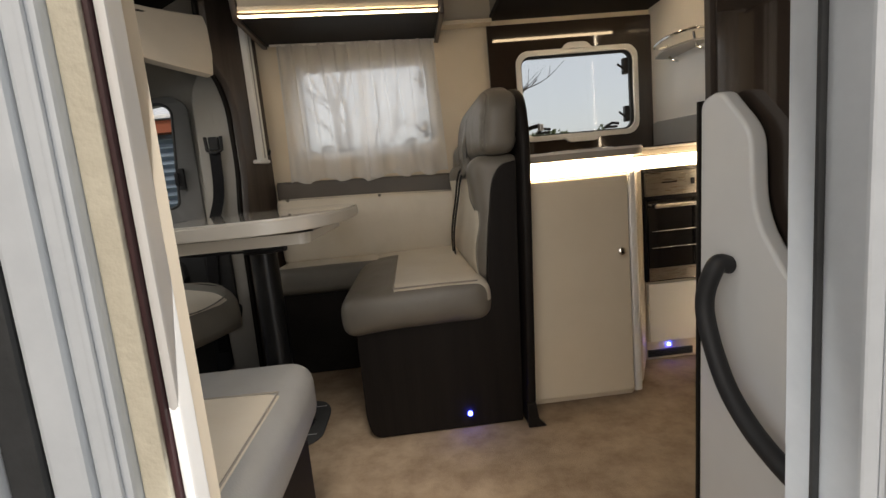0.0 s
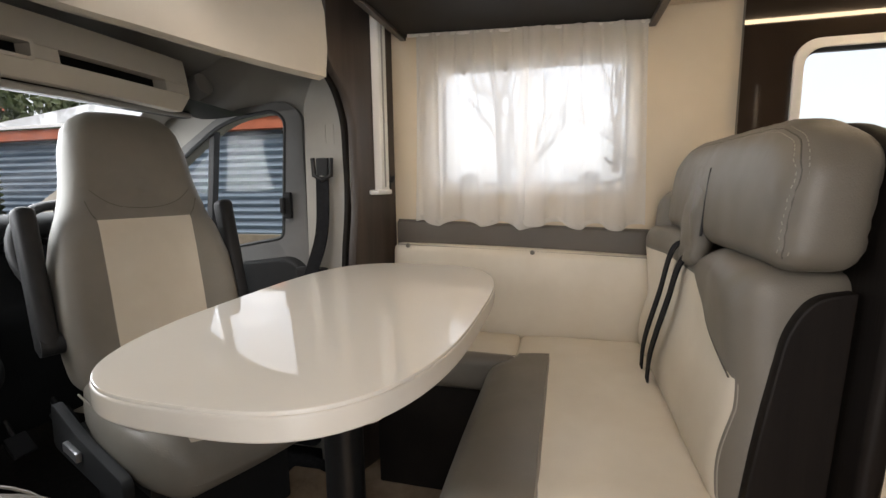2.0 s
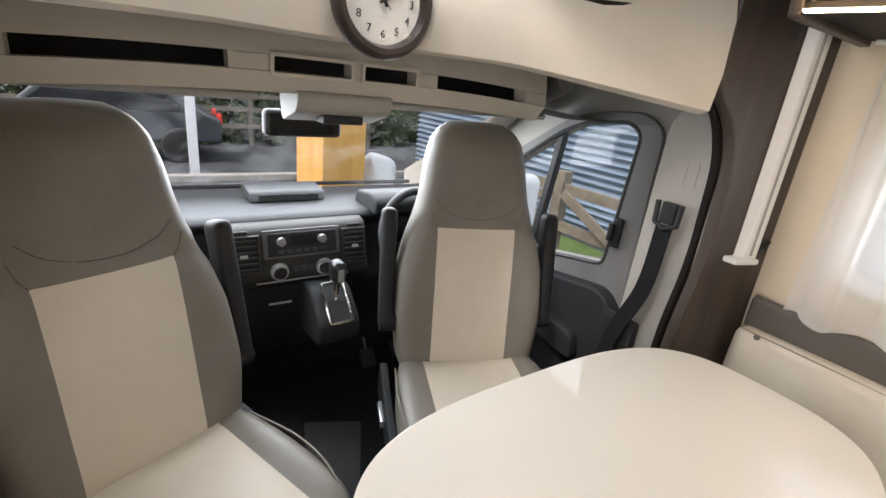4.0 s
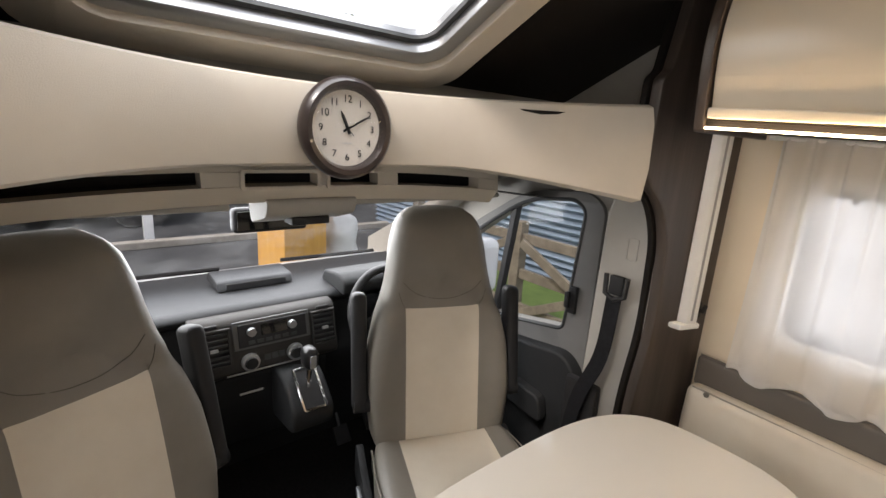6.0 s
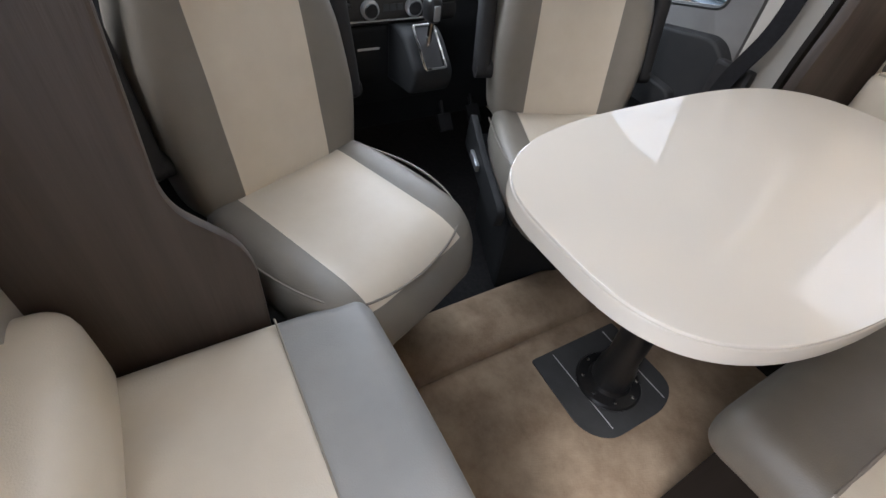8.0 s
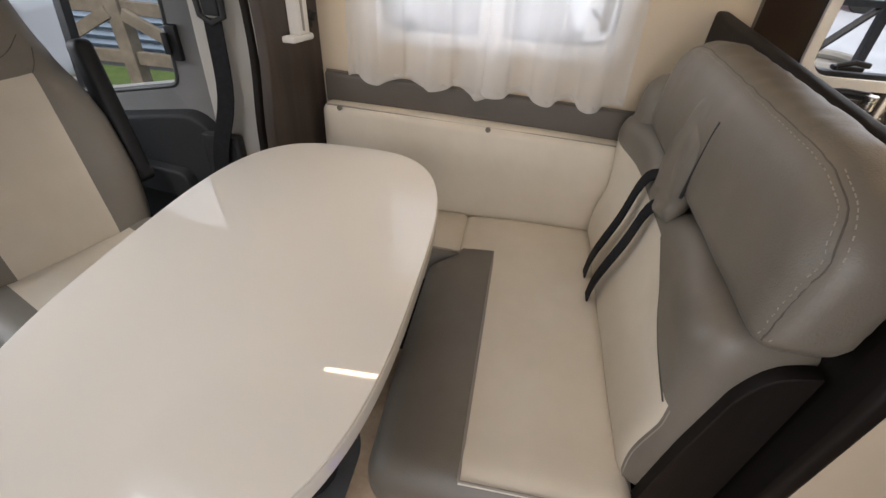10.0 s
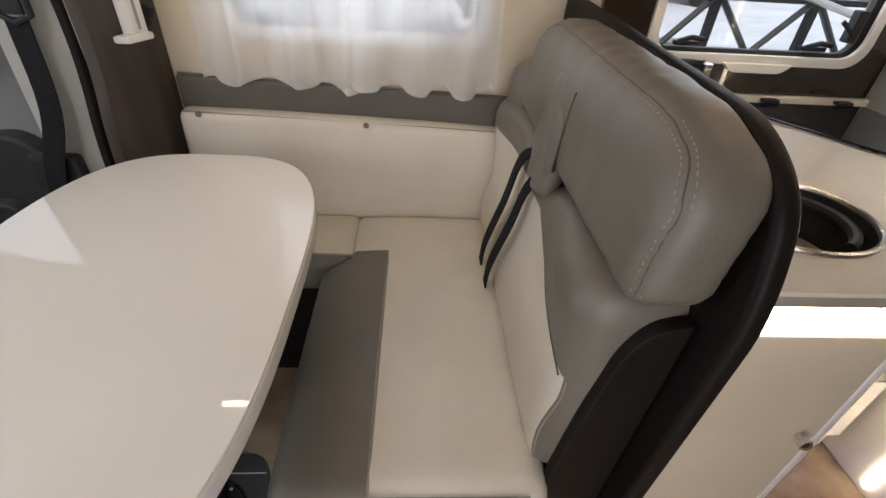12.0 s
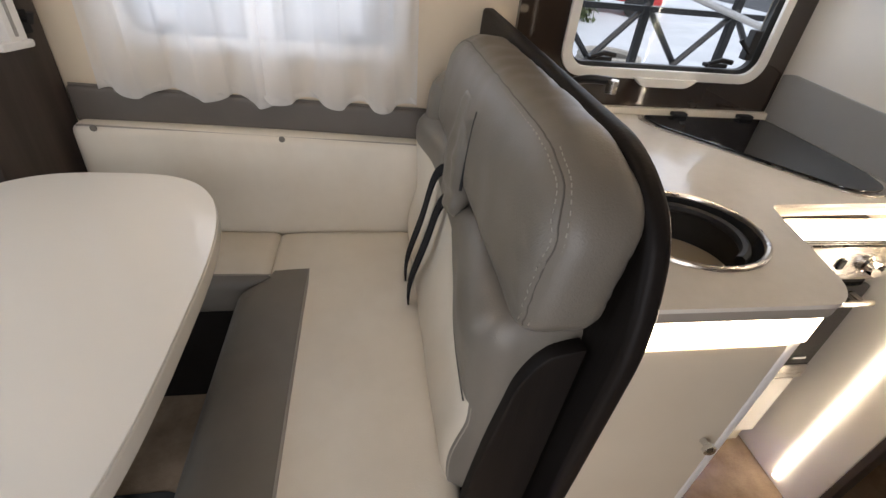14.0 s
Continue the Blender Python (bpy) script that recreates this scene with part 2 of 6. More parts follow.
TIMBER = mat("weathered_timber", (0.17, 0.145, 0.11), 0.85, color2=(0.10, 0.085, 0.065), scale=9, stretch=(1, 1, 1), bump=0.6, bump_scale=40)
YELLOWT = mat("fresh_yellow_timber", (0.60, 0.34, 0.085), 0.75, color2=(0.48, 0.25, 0.06), scale=10, stretch=(1, 1, 0.15), bump=0.4, bump_scale=60)
CARRED = mat("red_car_paint", (0.42, 0.022, 0.018), 0.22, coat=0.7, color2=(0.38, 0.02, 0.016), scale=3)
CARWHITE = mat("white_car_paint", (0.72, 0.74, 0.76), 0.25, coat=0.6, color2=(0.68, 0.70, 0.72), scale=3)
CARDARK = mat("dark_van_paint", (0.03, 0.034, 0.04), 0.3, coat=0.5, color2=(0.04, 0.044, 0.05), scale=3)
TYRE = mat("tyre_rubber", (0.015, 0.015, 0.015), 0.8, bump=0.4, bump_scale=100)
BARK = mat("bare_tree_bark", (0.075, 0.06, 0.05), 0.9, color2=(0.045, 0.036, 0.03), scale=12, bump=0.8, bump_scale=40)
LEAF = mat("hedge_leaves", (0.045, 0.075, 0.025), 0.6, color2=(0.085, 0.10, 0.035), scale=1.8)
BRICKW = mat("pale_render_wall", (0.42, 0.40, 0.37), 0.85, color2=(0.34, 0.32, 0.29), scale=2, bump=0.4, bump_scale=30)
ROOFR = mat("red_clay_roof", (0.36, 0.10, 0.05), 0.8, color2=(0.25, 0.07, 0.035), scale=5, bump=0.5, bump_scale=20)
STONE = mat("grey_rubble_stone", (0.30, 0.28, 0.25), 0.85, color2=(0.20, 0.185, 0.165), scale=6, bump=0.7, bump_scale=25)
BAG = mat("white_plastic_sacking", (0.70, 0.72, 0.74), 0.5, color2=(0.6, 0.62, 0.64), scale=6, bump=0.7, bump_scale=20)
ROPE = mat("grey_rope", (0.36, 0.34, 0.30), 0.9, color2=(0.26, 0.24, 0.21), scale=30, bump=0.7, bump_scale=90)


# ---- mesh helpers ----
def mesh_of(name, bm, mats, smooth=True, angle=40):
    me = bpy.data.meshes.new(name)
    bmesh.ops.recalc_face_normals(bm, faces=bm.faces[:])
    if smooth:
        for f in bm.faces:
            near = [g.calc_area() for e in f.edges for g in e.link_faces if g is not f]
            f.smooth = not near or f.calc_area() < 5 * sum(near) / len(near)   # broad flat faces stay flat beside their bevels
        for e in bm.edges:
            if len(e.link_faces) == 2 and e.calc_face_angle(0) > radians(angle):
                e.smooth = False
    bm.to_mesh(me)
    bm.free()
    for m in (mats if isinstance(mats, (list, tuple)) else [mats]):
        me.materials.append(m)
    return me


def part(name, bm, material, parent=None, label="", smooth=True, angle=40):
    ob = new(name, mesh_of(name, bm, material, smooth, angle))
    if parent is not None:
        ob.parent = parent
    if label:
        tagged(ob, label)
    return ob


def thing(name, label, category, group="", at=None):
    ob = new(name)
    ob.empty_display_size = 0.1
    if at is not None:
        ob.matrix_basis = at
    return tagged(ob, label, category, group)


def solid(name, bm, material, label, category, group="", kind="", smooth=True, angle=40):
    return tagged(part(name, bm, material, None, "", smooth, angle), label, category, group, kind)


def bevel(bm, r, seg=2, angle=30):
    if r > 0:
        es = [e for e in bm.edges if len(e.link_faces) == 2 and e.calc_face_angle(0) > radians(angle)]
        bmesh.ops.bevel(bm, geom=es, offset=r, segments=seg, profile=0.6, affect="EDGES", clamp_overlap=True)
    return bm


def box(x0, y0, z0, x1, y1, z1, r=0.004, seg=2):
    bm = bmesh.new()
    bmesh.ops.create_cube(bm, size=1)
    for v in bm.verts:
        v.co = ((x0 + x1) / 2 + v.co.x * (x1 - x0), (y0 + y1) / 2 + v.co.y * (y1 - y0), (z0 + z1) / 2 + v.co.z * (z1 - z0))
    return bevel(bm, min(r, 0.45 * min(abs(x1 - x0), abs(y1 - y0), abs(z1 - z0))), seg)


def lift(axis, u, v, w):
    """A point from its two coordinates in the profile and the one along the axis."""
    return {"x": (w, u, v), "y": (u, w, v), "z": (u, v, w)}[axis]


def prism(pts, axis, a, b, r=0.004, seg=2, angle=30):
    bm = bmesh.new()
    lo = [bm.verts.new(lift(axis, u, v, a)) for u, v in pts]
    hi = [bm.verts.new(lift(axis, u, v, b)) for u, v in pts]
    bm.faces.new(lo)
    bm.faces.new(hi)
    for i in range(len(pts)):
        j = (i + 1) % len(pts)
        bm.faces.new((lo[i], lo[j], hi[j], hi[i]))
    bmesh.ops.recalc_face_normals(bm, faces=bm.faces[:])
    return bevel(bm, r, seg, angle)


def plate(outer, holes, axis, a, b):
    """A board with openings cut through it."""
    from mathutils.geometry import tessellate_polygon
    loops = [[Vector((u, v, 0)) for u, v in lp] for lp in [outer] + list(holes)]
    flat = [p for lp in loops for p in lp]
    bm = bmesh.new()
    lo = [bm.verts.new(lift(axis, p.x, p.y, a)) for p in flat]
    hi = [bm.verts.new(lift(axis, p.x, p.y, b)) for p in flat]
    for t in tessellate_polygon(loops):
        bm.faces.new([lo[i] for i in t])
        bm.faces.new([hi[i] for i in t])
    k = 0
    for lp in loops:
        n = len(lp)
        for i in range(n):
            bm.faces.new((lo[k + i], lo[k + (i + 1) % n], hi[k + (i + 1) % n], hi[k + i]))
        k += n
    bmesh.ops.recalc_face_normals(bm, faces=bm.faces[:])
    return bm


def rrect(u0, v0, u1, v1, r, n=6):
    out = []
    for cu, cv, a0 in ((u1 - r, v1 - r, 0), (u0 + r, v1 - r, 90), (u0 + r, v0 + r, 180), (u1 - r, v0 + r, 270)):
        for i in range(n + 1):
            a = radians(a0 + 90 * i / n)
            out.append((cu + r * math.cos(a), cv + r * math.sin(a)))
    return out


def rounded(pts, radii, n=5):
    """A polygon with its corners rounded, each by its own radius."""
    out = []
    for i, (p, r) in enumerate(zip(pts, radii)):
        p, a, b = Vector(p), Vector(pts[i - 1]), Vector(pts[(i + 1) % len(pts)])
        if r <= 0:
            out.append(tuple(p))
            continue
        da, db = (a - p), (b - p)
        k = min(r, da.length * 0.48, db.length * 0.48)
        s, e = p + da.normalized() * k, p + db.normalized() * k
        for j in range(n + 1):
            t = j / n
            out.append(tuple(s * (1 - t) ** 2 + p * 2 * t * (1 - t) + e * t * t))
    return out


def tube(points, r, n=8, closed=False, flat=1.0):
    bm = bmesh.new()
    pts = [Vector(p) for p in points]
    rings, up = [], None
    for i, p in enumerate(pts):
        q0 = pts[i - 1] if (i or closed) else p
        q1 = pts[(i + 1) % len(pts)] if (i < len(pts) - 1 or closed) else p
        d = (q1 - q0).normalized()
        if up is None:
            up = Vector((0, 0, 1)) if abs(d.z) < 0.9 else Vector((1, 0, 0))
        s = d.cross(up).normalized()
        up = s.cross(d).normalized()
        rad = r(i / max(1, len(pts) - 1)) if callable(r) else r
        rings.append([bm.verts.new(p + (s * math.cos(6.28318 * k / n) + up * math.sin(6.28318 * k / n) * flat) * rad) for k in range(n)])
    m = len(rings)
    for i in range(m if closed else m - 1):
        a, b = rings[i], rings[(i + 1) % m]
        for k in range(n):
            bm.faces.new((a[k], a[(k + 1) % n], b[(k + 1) % n], b[k]))
    if not closed:
        bm.faces.new(rings[0])
        bm.faces.new(rings[-1])
    return bm


def spline(points, n=8):
    """A smooth curve through a few points."""
    p = [Vector(q) for q in points]
    p = [p[0] * 2 - p[1]] + p + [p[-1] * 2 - p[-2]]
    out = []
    for i in range(1, len(p) - 2):
        for j in range(n):
            t = j / n
            out.append(0.5 * (2 * p[i] + (p[i + 1] - p[i - 1]) * t + (2 * p[i - 1] - 5 * p[i] + 4 * p[i + 1] - p[i + 2]) * t * t
                              + (3 * p[i] - p[i - 1] - 3 * p[i + 1] + p[i + 2]) * t ** 3))
    return out + [p[-2]]


def strap(points, width, side, thick=0.002):
    """A flat band through points; side: the direction of its width."""
    bm = bmesh.new()
    pts, s = [Vector(p) for p in points], Vector(side).normalized()
    rows = []
    for i, p in enumerate(pts):
        d = (pts[min(i + 1, len(pts) - 1)] - pts[max(i - 1, 0)]).normalized()
        w = (s - d * s.dot(d)).normalized()
        nrm = d.cross(w).normalized() * thick
        rows.append([bm.verts.new(p + w * width / 2 * a + nrm * b) for a, b in ((-1, -1), (1, -1), (1, 1), (-1, 1))])
    for a, b in zip(rows, rows[1:]):
        for k in range(4):
            bm.faces.new((a[k], a[(k + 1) % 4], b[(k + 1) % 4], b[k]))
    bm.faces.new(rows[0])
    bm.faces.new(rows[-1])
    return bm


def lathe(profile, n=32, axis="z", at=(0, 0, 0)):
    bm = bmesh.new()
    rings = []
    for r, h in profile:
        ring = []
        for k in range(n):
            a = 2 * math.pi * k / n
            c, s = r * math.cos(a), r * math.sin(a)
            p = {"z": (c, s, h), "x": (h, c, s), "y": (c, h, s)}[axis]
            ring.append(bm.verts.new(Vector(p) + Vector(at)))
        rings.append(ring)
    for a, b in zip(rings, rings[1:]):
        for k in range(n):
            bm.faces.new((a[k], a[(k + 1) % n], b[(k + 1) % n], b[k]))
    bm.faces.new(rings[0])
    bm.faces.new(rings[-1])
    return bm


def ticks(a, b, r, step):
    k = [0, 0.12, 0.3, 0.6, 1.0]
    left, right = [a + r * t for t in k], [b - r * t for t in reversed(k)]
    n = max(1, int((b - a - 2 * r) / step))
    mid = [a + r + (b - a - 2 * r) * i / n for i in range(1, n)]
    return left + mid + right


def pillow(x0, y0, z0, x1, y1, z1, r, step=0.05, puff=0.0, shape=None, paint=None, cuts=()):
    """An upholstered block: rounded all round, its faces slightly domed; shape moves the points and paint picks each face's material."""
    r = min(r, 0.49 * min(x1 - x0, y1 - y0, z1 - z0))
    ax = [ticks(x0, x1, r, step), ticks(y0, y1, r, step), ticks(z0, z1, r, step)]
    n = [len(a) - 1 for a in ax]
    bm, verts = bmesh.new(), {}
    c, h = Vector(((x0 + x1) / 2, (y0 + y1) / 2, (z0 + z1) / 2)), Vector((x1 - x0, y1 - y0, z1 - z0)) / 2

    def vert(i, j, k):
        if (i, j, k) not in verts:
            p = Vector((ax[0][i], ax[1][j], ax[2][k]))
            q = Vector(min(max(p[a], c[a] - h[a] + r), c[a] + h[a] - r) for a in range(3))
            d = p - q
            if d.length > 1e-9:
                p = q + d.normalized() * r
            u = [(p[a] - c[a]) / h[a] for a in range(3)]
            for a in range(3):
                o = [b for b in range(3) if b != a]
                p[a] += puff * u[a] ** 3 * (1 - u[o[0]] ** 2) * (1 - u[o[1]] ** 2)
            verts[i, j, k] = bm.verts.new(Vector(shape(p)) if shape else p)
        return verts[i, j, k]

    for a, b, w in ((0, 1, 2), (1, 2, 0), (2, 0, 1)):
        for side in (0, n[w]):
            for i in range(n[a]):
                for j in range(n[b]):
                    quad = []
                    for di, dj in ((0, 0), (1, 0), (1, 1), (0, 1)):
                        idx = [0, 0, 0]
                        idx[a], idx[b], idx[w] = i + di, j + dj, side
                        quad.append(vert(*idx))
                    bm.faces.new(quad)
    for place, normal in cuts:
        bmesh.ops.bisect_plane(bm, geom=bm.verts[:] + bm.edges[:] + bm.faces[:], plane_co=place, plane_no=normal)
    if paint:
        for f in bm.faces:
            f.material_index = paint(f.calc_center_median())
    return bm


def merge(*bms):
    """Several pieces of one part in one mesh."""
    out = bmesh.new()
    for b in bms:
        me = bpy.data.meshes.new("tmp")
        b.to_mesh(me)
        b.free()
        out.from_mesh(me)
        bpy.data.meshes.remove(me)
    return out


def moved(bm, m):
    bmesh.ops.transform(bm, matrix=m, verts=bm.verts[:])
    return bm


# ---- structure of the living area ----
WY, NY = 2.435, 0.43      # inner faces of the far and the entrance side wall
CEIL = 1.97
structure = dict(kind="structure")
fall = Matrix(((1, 0, 0, 0), (0, 1, 0, 0), (-0.034, 0, 1, -0.034 * 0.36), (0, 0, 0, 1)))   # the trim on the far wall drops slightly to the rear
WIN = rrect(-0.66, 1.04, 0.0, 1.47, 0.05)
KWIN = rrect(0.450, 1.03, 1.055, 1.45, 0.05)
DOOR = [(-0.370, -0.06), (0.206, -0.06), (0.206, 1.78), (-0.370, 1.78)]

solid("floor", box(-0.98, NY, -0.06, 1.62, WY, 0.0, 0.002), CARPET, "beige cut-pile carpet floor with darker worn patches", "floor", **structure)
solid("wall_far", plate([(-0.9, -0.3), (1.62, -0.3), (1.62, 2.05), (-0.9, 2.05)], [WIN, KWIN], "y", WY, WY + 0.035), WALLC,
      "cream wallboard side wall with two window openings", "wall", **structure)
solid("wall_entrance", plate([(-0.98, -0.3), (1.62, -0.3), (1.62, 2.05), (-0.98, 2.05)], [DOOR], "y", NY - 0.035, NY), WALLC,
      "cream wallboard side wall with the entrance opening", "wall", **structure)
solid("wall_rear", box(1.62, NY - 0.035, -0.3, 1.65, WY + 0.035, 2.05, 0.0), WALLC, "plain cream wall closing the rear", "wall", **structure)
solid("ceiling", box(-0.72, NY - 0.03, CEIL, 1.64, WY + 0.03, CEIL + 0.04, 0.0), WALLC, "plain cream ceiling board", "ceiling", **structure)

# sloping roof over the cab with the roof window cut through it
SL = math.atan(0.5)
slope = pose(-1.34, 0, 1.70, 0, -math.degrees(SL), 0)
roof_open = rrect(0.03, 0.985, 0.56, 1.70, 0.07)
solid("ceiling_slope", moved(plate([(-0.07, 0.40), (0.70, 0.40), (0.70, 2.47), (-0.07, 2.47)], [roof_open], "z", 0.0, 0.04), slope), DARKWALL,
      "dark brown sloping roof lining over the cab", "ceiling", **structure)
rw = thing("roof_window", "large roof window with cream surround and grey seal", "roof window")
tagged(rw, kind="structure")
part("window_surround", moved(bevel(plate(rrect(-0.055, 0.90, 0.645, 1.785, 0.09), [rrect(0.02, 0.975, 0.57, 1.71, 0.07)], "z", -0.03, -0.002), 0.006), slope), HEAD, rw, "cream padded window surround")
part("window_frame", moved(bevel(plate(rrect(0.018, 0.973, 0.572, 1.712, 0.07), [rrect(0.06, 1.015, 0.53, 1.67, 0.06)], "z", -0.012, 0.05), 0.006), slope), SILVER, rw, "grey aluminium window frame")
part("window_seal", moved(plate(rrect(0.05, 1.005, 0.54, 1.68, 0.06), [rrect(0.075, 1.03, 0.515, 1.655, 0.05)], "z", 0.012, 0.022), slope), GASKET, rw, "black rubber seal")
pane = part("pane", moved(box(0.05, 1.005, 0.026, 0.54, 1.68, 0.031, 0.0), slope), GLASS, rw)
pane.visible_shadow = False


def window_unit(name, label, u0, v0, u1, v1, r, y, frame_mat, outer):
    w = tagged(thing(name, label, "window"), kind="structure")
    part("window_frame", bevel(plate(rrect(u0 - outer, v0 - outer, u1 + outer, v1 + outer, r + outer), [rrect(u0 + 0.012, v0 + 0.012, u1 - 0.012, v1 - 0.012, r)], "y", y - 0.014, y - 0.002), 0.004), frame_mat, w)
    part("inner_seal", plate(rrect(u0 + 0.001, v0 + 0.001, u1 - 0.001, v1 - 0.001, r), [rrect(u0 + 0.02, v0 + 0.02, u1 - 0.02, v1 - 0.02, r - 0.012)], "y", y + 0.012, y + 0.03), GASKET, w, "black window seal")
    g = part("pane", box(u0 + 0.004, y + 0.031, v0 + 0.004, u1 - 0.004, y + 0.0345, v1 - 0.004, 0.0), TINT, w)
    g.visible_shadow = False
    for cu in (u0 + 0.11, u1 - 0.13):
        part("latch", merge(box(cu - 0.035, y + 0.006, v0 + 0.024, cu + 0.035, y + 0.028, v0 + 0.036, 0.004), tube([(cu - 0.03, y + 0.006, v0 + 0.034), (cu, y - 0.004, v0 + 0.048), (cu + 0.035, y - 0.004, v0 + 0.043)], 0.007, 8)), BLACKP, w, "black plastic window catch")
    for cv in (v0 + 0.09, v1 - 0.09):
        part("stay", merge(box(u1 - 0.055, y + 0.002, cv - 0.04, u1 - 0.03, y + 0.03, cv + 0.04, 0.004), tube([(u1 - 0.05, y, cv - 0.02), (u1 - 0.085, y + 0.01, cv + 0.012)], 0.006, 6)), BLACKP, w, "black window stay")
    return w


window_unit("window_1", "side window with white plastic frame behind a sheer curtain", -0.66, 1.04, 0.0, 1.47, 0.05, WY, WHITEP, 0.022)
kw = window_unit("window_2", "kitchen window with white frame in a dark gloss panel", 0.450, 1.03, 1.055, 1.45, 0.05, WY - 0.022, WHITEP, 0.014)
part("blind_handle", prism(rounded([(0.67, 1.46), (0.70, 1.49), (0.80, 1.49), (0.83, 1.46)], [0, .02, .02, 0]), "y", WY - 0.045, WY - 0.024, 0.003), WHITEP, kw, "white blind pull at the window head")
part("sill_grip", prism(rounded([(0.66, 1.022), (0.69, 0.998), (0.83, 0.998), (0.86, 1.022)], [0, .015, .015, 0]), "y", WY - 0.05, WY - 0.03, 0.003), WHITEP, kw, "white blind grip at the window foot")
solid("kitchen_window_panel", plate([(0.303, 0.912), (1.148, 0.912), (1.148, 1.60), (0.303, 1.60)], [rrect(0.452, 1.032, 1.053, 1.448, 0.05)], "y", WY - 0.022, WY - 0.002), WOODGLOSS,
      "dark brown gloss panel around the kitchen window", "wall panel", **structure)

# curtain: a sheer gathered panel with a hem
CX0, CX1, CZ0, CZ1 = -0.735, 0.034, 0.915, 1.568


def curtain_mesh(x0, x1, z0, z1, y, phase, amp, hem=False):
    bm = bmesh.new()
    nx, nz = 120, 22
    g = []
    for i in range(nx + 1):
        u = i / nx
        col = []
        for k in range(nz + 1):
            v = k / nz
            # broad soft folds below, finer gathers at the heading
            low = 1.0 if hem else 1 - v
            broad = math.sin(u * 19 + phase + 0.5 * math.sin(u * 7 + phase)) * (0.35 + 1.15 * low)
            fine = 0.55 * math.sin(u * 58 + 1.3 + phase) * (1 - 0.75 * low) + 0.25 * math.sin(u * 33 + 2 * phase)
            w = amp * (broad + fine)
            flare = (u - 0.5) * 0.02 * low
            dip = 0.011 * math.sin(u * 19 + phase + 0.5 * math.sin(u * 7 + phase)) * low ** 2 - 0.012 * abs(2 * u - 1) ** 2 * low ** 2 * math.cos(phase)
            col.append(bm.verts.new((x0 + (x1 - x0) * u + flare + 0.006 * math.sin(u * 40 + v * 2), y + w, z0 + (z1 - z0) * v + dip)))
        g.append(col)
    for i in range(nx):
        for k in range(nz):
            bm.faces.new((g[i][k], g[i + 1][k], g[i + 1][k + 1], g[i][k + 1]))
    return bm


def falling(build):
    return lambda *a: moved(build(*a), fall)


cu = thing("curtain", "white sheer voile curtain panel hanging gathered over the window", "curtain", group="curtains at the side window")
part("cloth", falling(curtain_mesh)(CX0, -0.315, CZ0, CZ1, WY - 0.045, 0.4, 0.010), SHEER, cu)
part("hem", falling(curtain_mesh)(CX0, -0.315, CZ0 - 0.002, CZ0 + 0.016, WY - 0.0462, 0.4, 0.010, True), SHEER, cu)
cu = thing("curtain", "white sheer voile curtain panel with a doubled side hem", "curtain", group="curtains at the side window")
part("cloth", falling(curtain_mesh)(-0.365, CX1, CZ0 + 0.004, CZ1, WY - 0.050, 1.9, 0.010), SHEER, cu)
part("hem", falling(curtain_mesh)(-0.365, CX1, CZ0 + 0.002, CZ0 + 0.020, WY - 0.0512, 1.9, 0.010, True), SHEER, cu)
rail = solid("curtain_rail", falling(tube)([(-0.76, WY - 0.04, 1.565), (0.035, WY - 0.04, 1.565)], 0.006, 8), WHITEP, "slim white curtain rail under the wall cupboard", "curtain rail")

# overhead locker over the dinette
lk = thing("wall_cupboard", "cream overhead wall cupboard with dark underside", "cupboard")
prof = rounded([(2.045, 1.588), (2.015, 1.75), (2.10, CEIL - 0.006), (WY - 0.003, CEIL - 0.006), (WY - 0.003, 1.588)], [0.01, 0.12, 0.02, 0, 0])
part("body", falling(prism)(prof, "x", -0.775, 0.035, 0.003), CABW, lk)
part("bottom", falling(box)(-0.78, 2.035, 1.571, 0.04, WY - 0.003, 1.586, 0.002), DARKWALL, lk, "dark brown cupboard underside")
part("side_cheek", falling(prism)(rounded([(2.03, 1.558), (2.0, 1.75), (2.085, CEIL - 0.004), (WY - 0.004, CEIL - 0.004), (WY - 0.004, 1.558)], [0.01, 0.1, 0.02, 0, 0]), "x", -0.80, -0.778, 0.004), WOOD, lk, "dark brown wooden side cheek")
part("side_cheek", falling(prism)(rounded([(2.03, 1.558), (2.0, 1.75), (2.085, CEIL - 0.004), (WY - 0.004, CEIL - 0.004), (WY - 0.004, 1.558)], [0.01, 0.1, 0.02, 0, 0]), "x", 0.037, 0.059, 0.004), WOOD, lk, "dark brown wooden side cheek")
part("door_lip", falling(box)(-0.775, 2.024, 1.588, 0.035, 2.044, 1.610, 0.004), CABW, lk)
part("handle", falling(box)(-0.49, 1.998, 1.628, -0.33, 2.016, 1.652, 0.004), STEEL, lk, "recessed steel handle")
part("light_strip", falling(box)(-0.77, 2.013, 1.566, 0.03, 2.031, 1.5705, 0.001), LED, lk, "glowing warm LED strip")

# overhead locker over the kitchen
lk = thing("wall_cupboard", "dark overhead kitchen cupboard with lit underside", "cupboard")
part("body", box(0.33, 2.06, 1.66, 1.146, WY - 0.003, CEIL - 0.006, 0.006), WOODGLOSS, lk)
part("bottom", box(0.325, 2.05, 1.628, 1.146, WY - 0.003, 1.658, 0.003), DARKWALL, lk)
part("light_strip", box(0.40, 2.062, 1.617, 1.10, 2.085, 1.627, 0.002), LED, lk, "glowing warm LED strip")
solid("wall_socket_shelf", box(0.06, 2.36, 1.603, 0.322, WY - 0.003, 1.622, 0.003), WALLC, "small cream ledge at the head of the wall", "ledge")

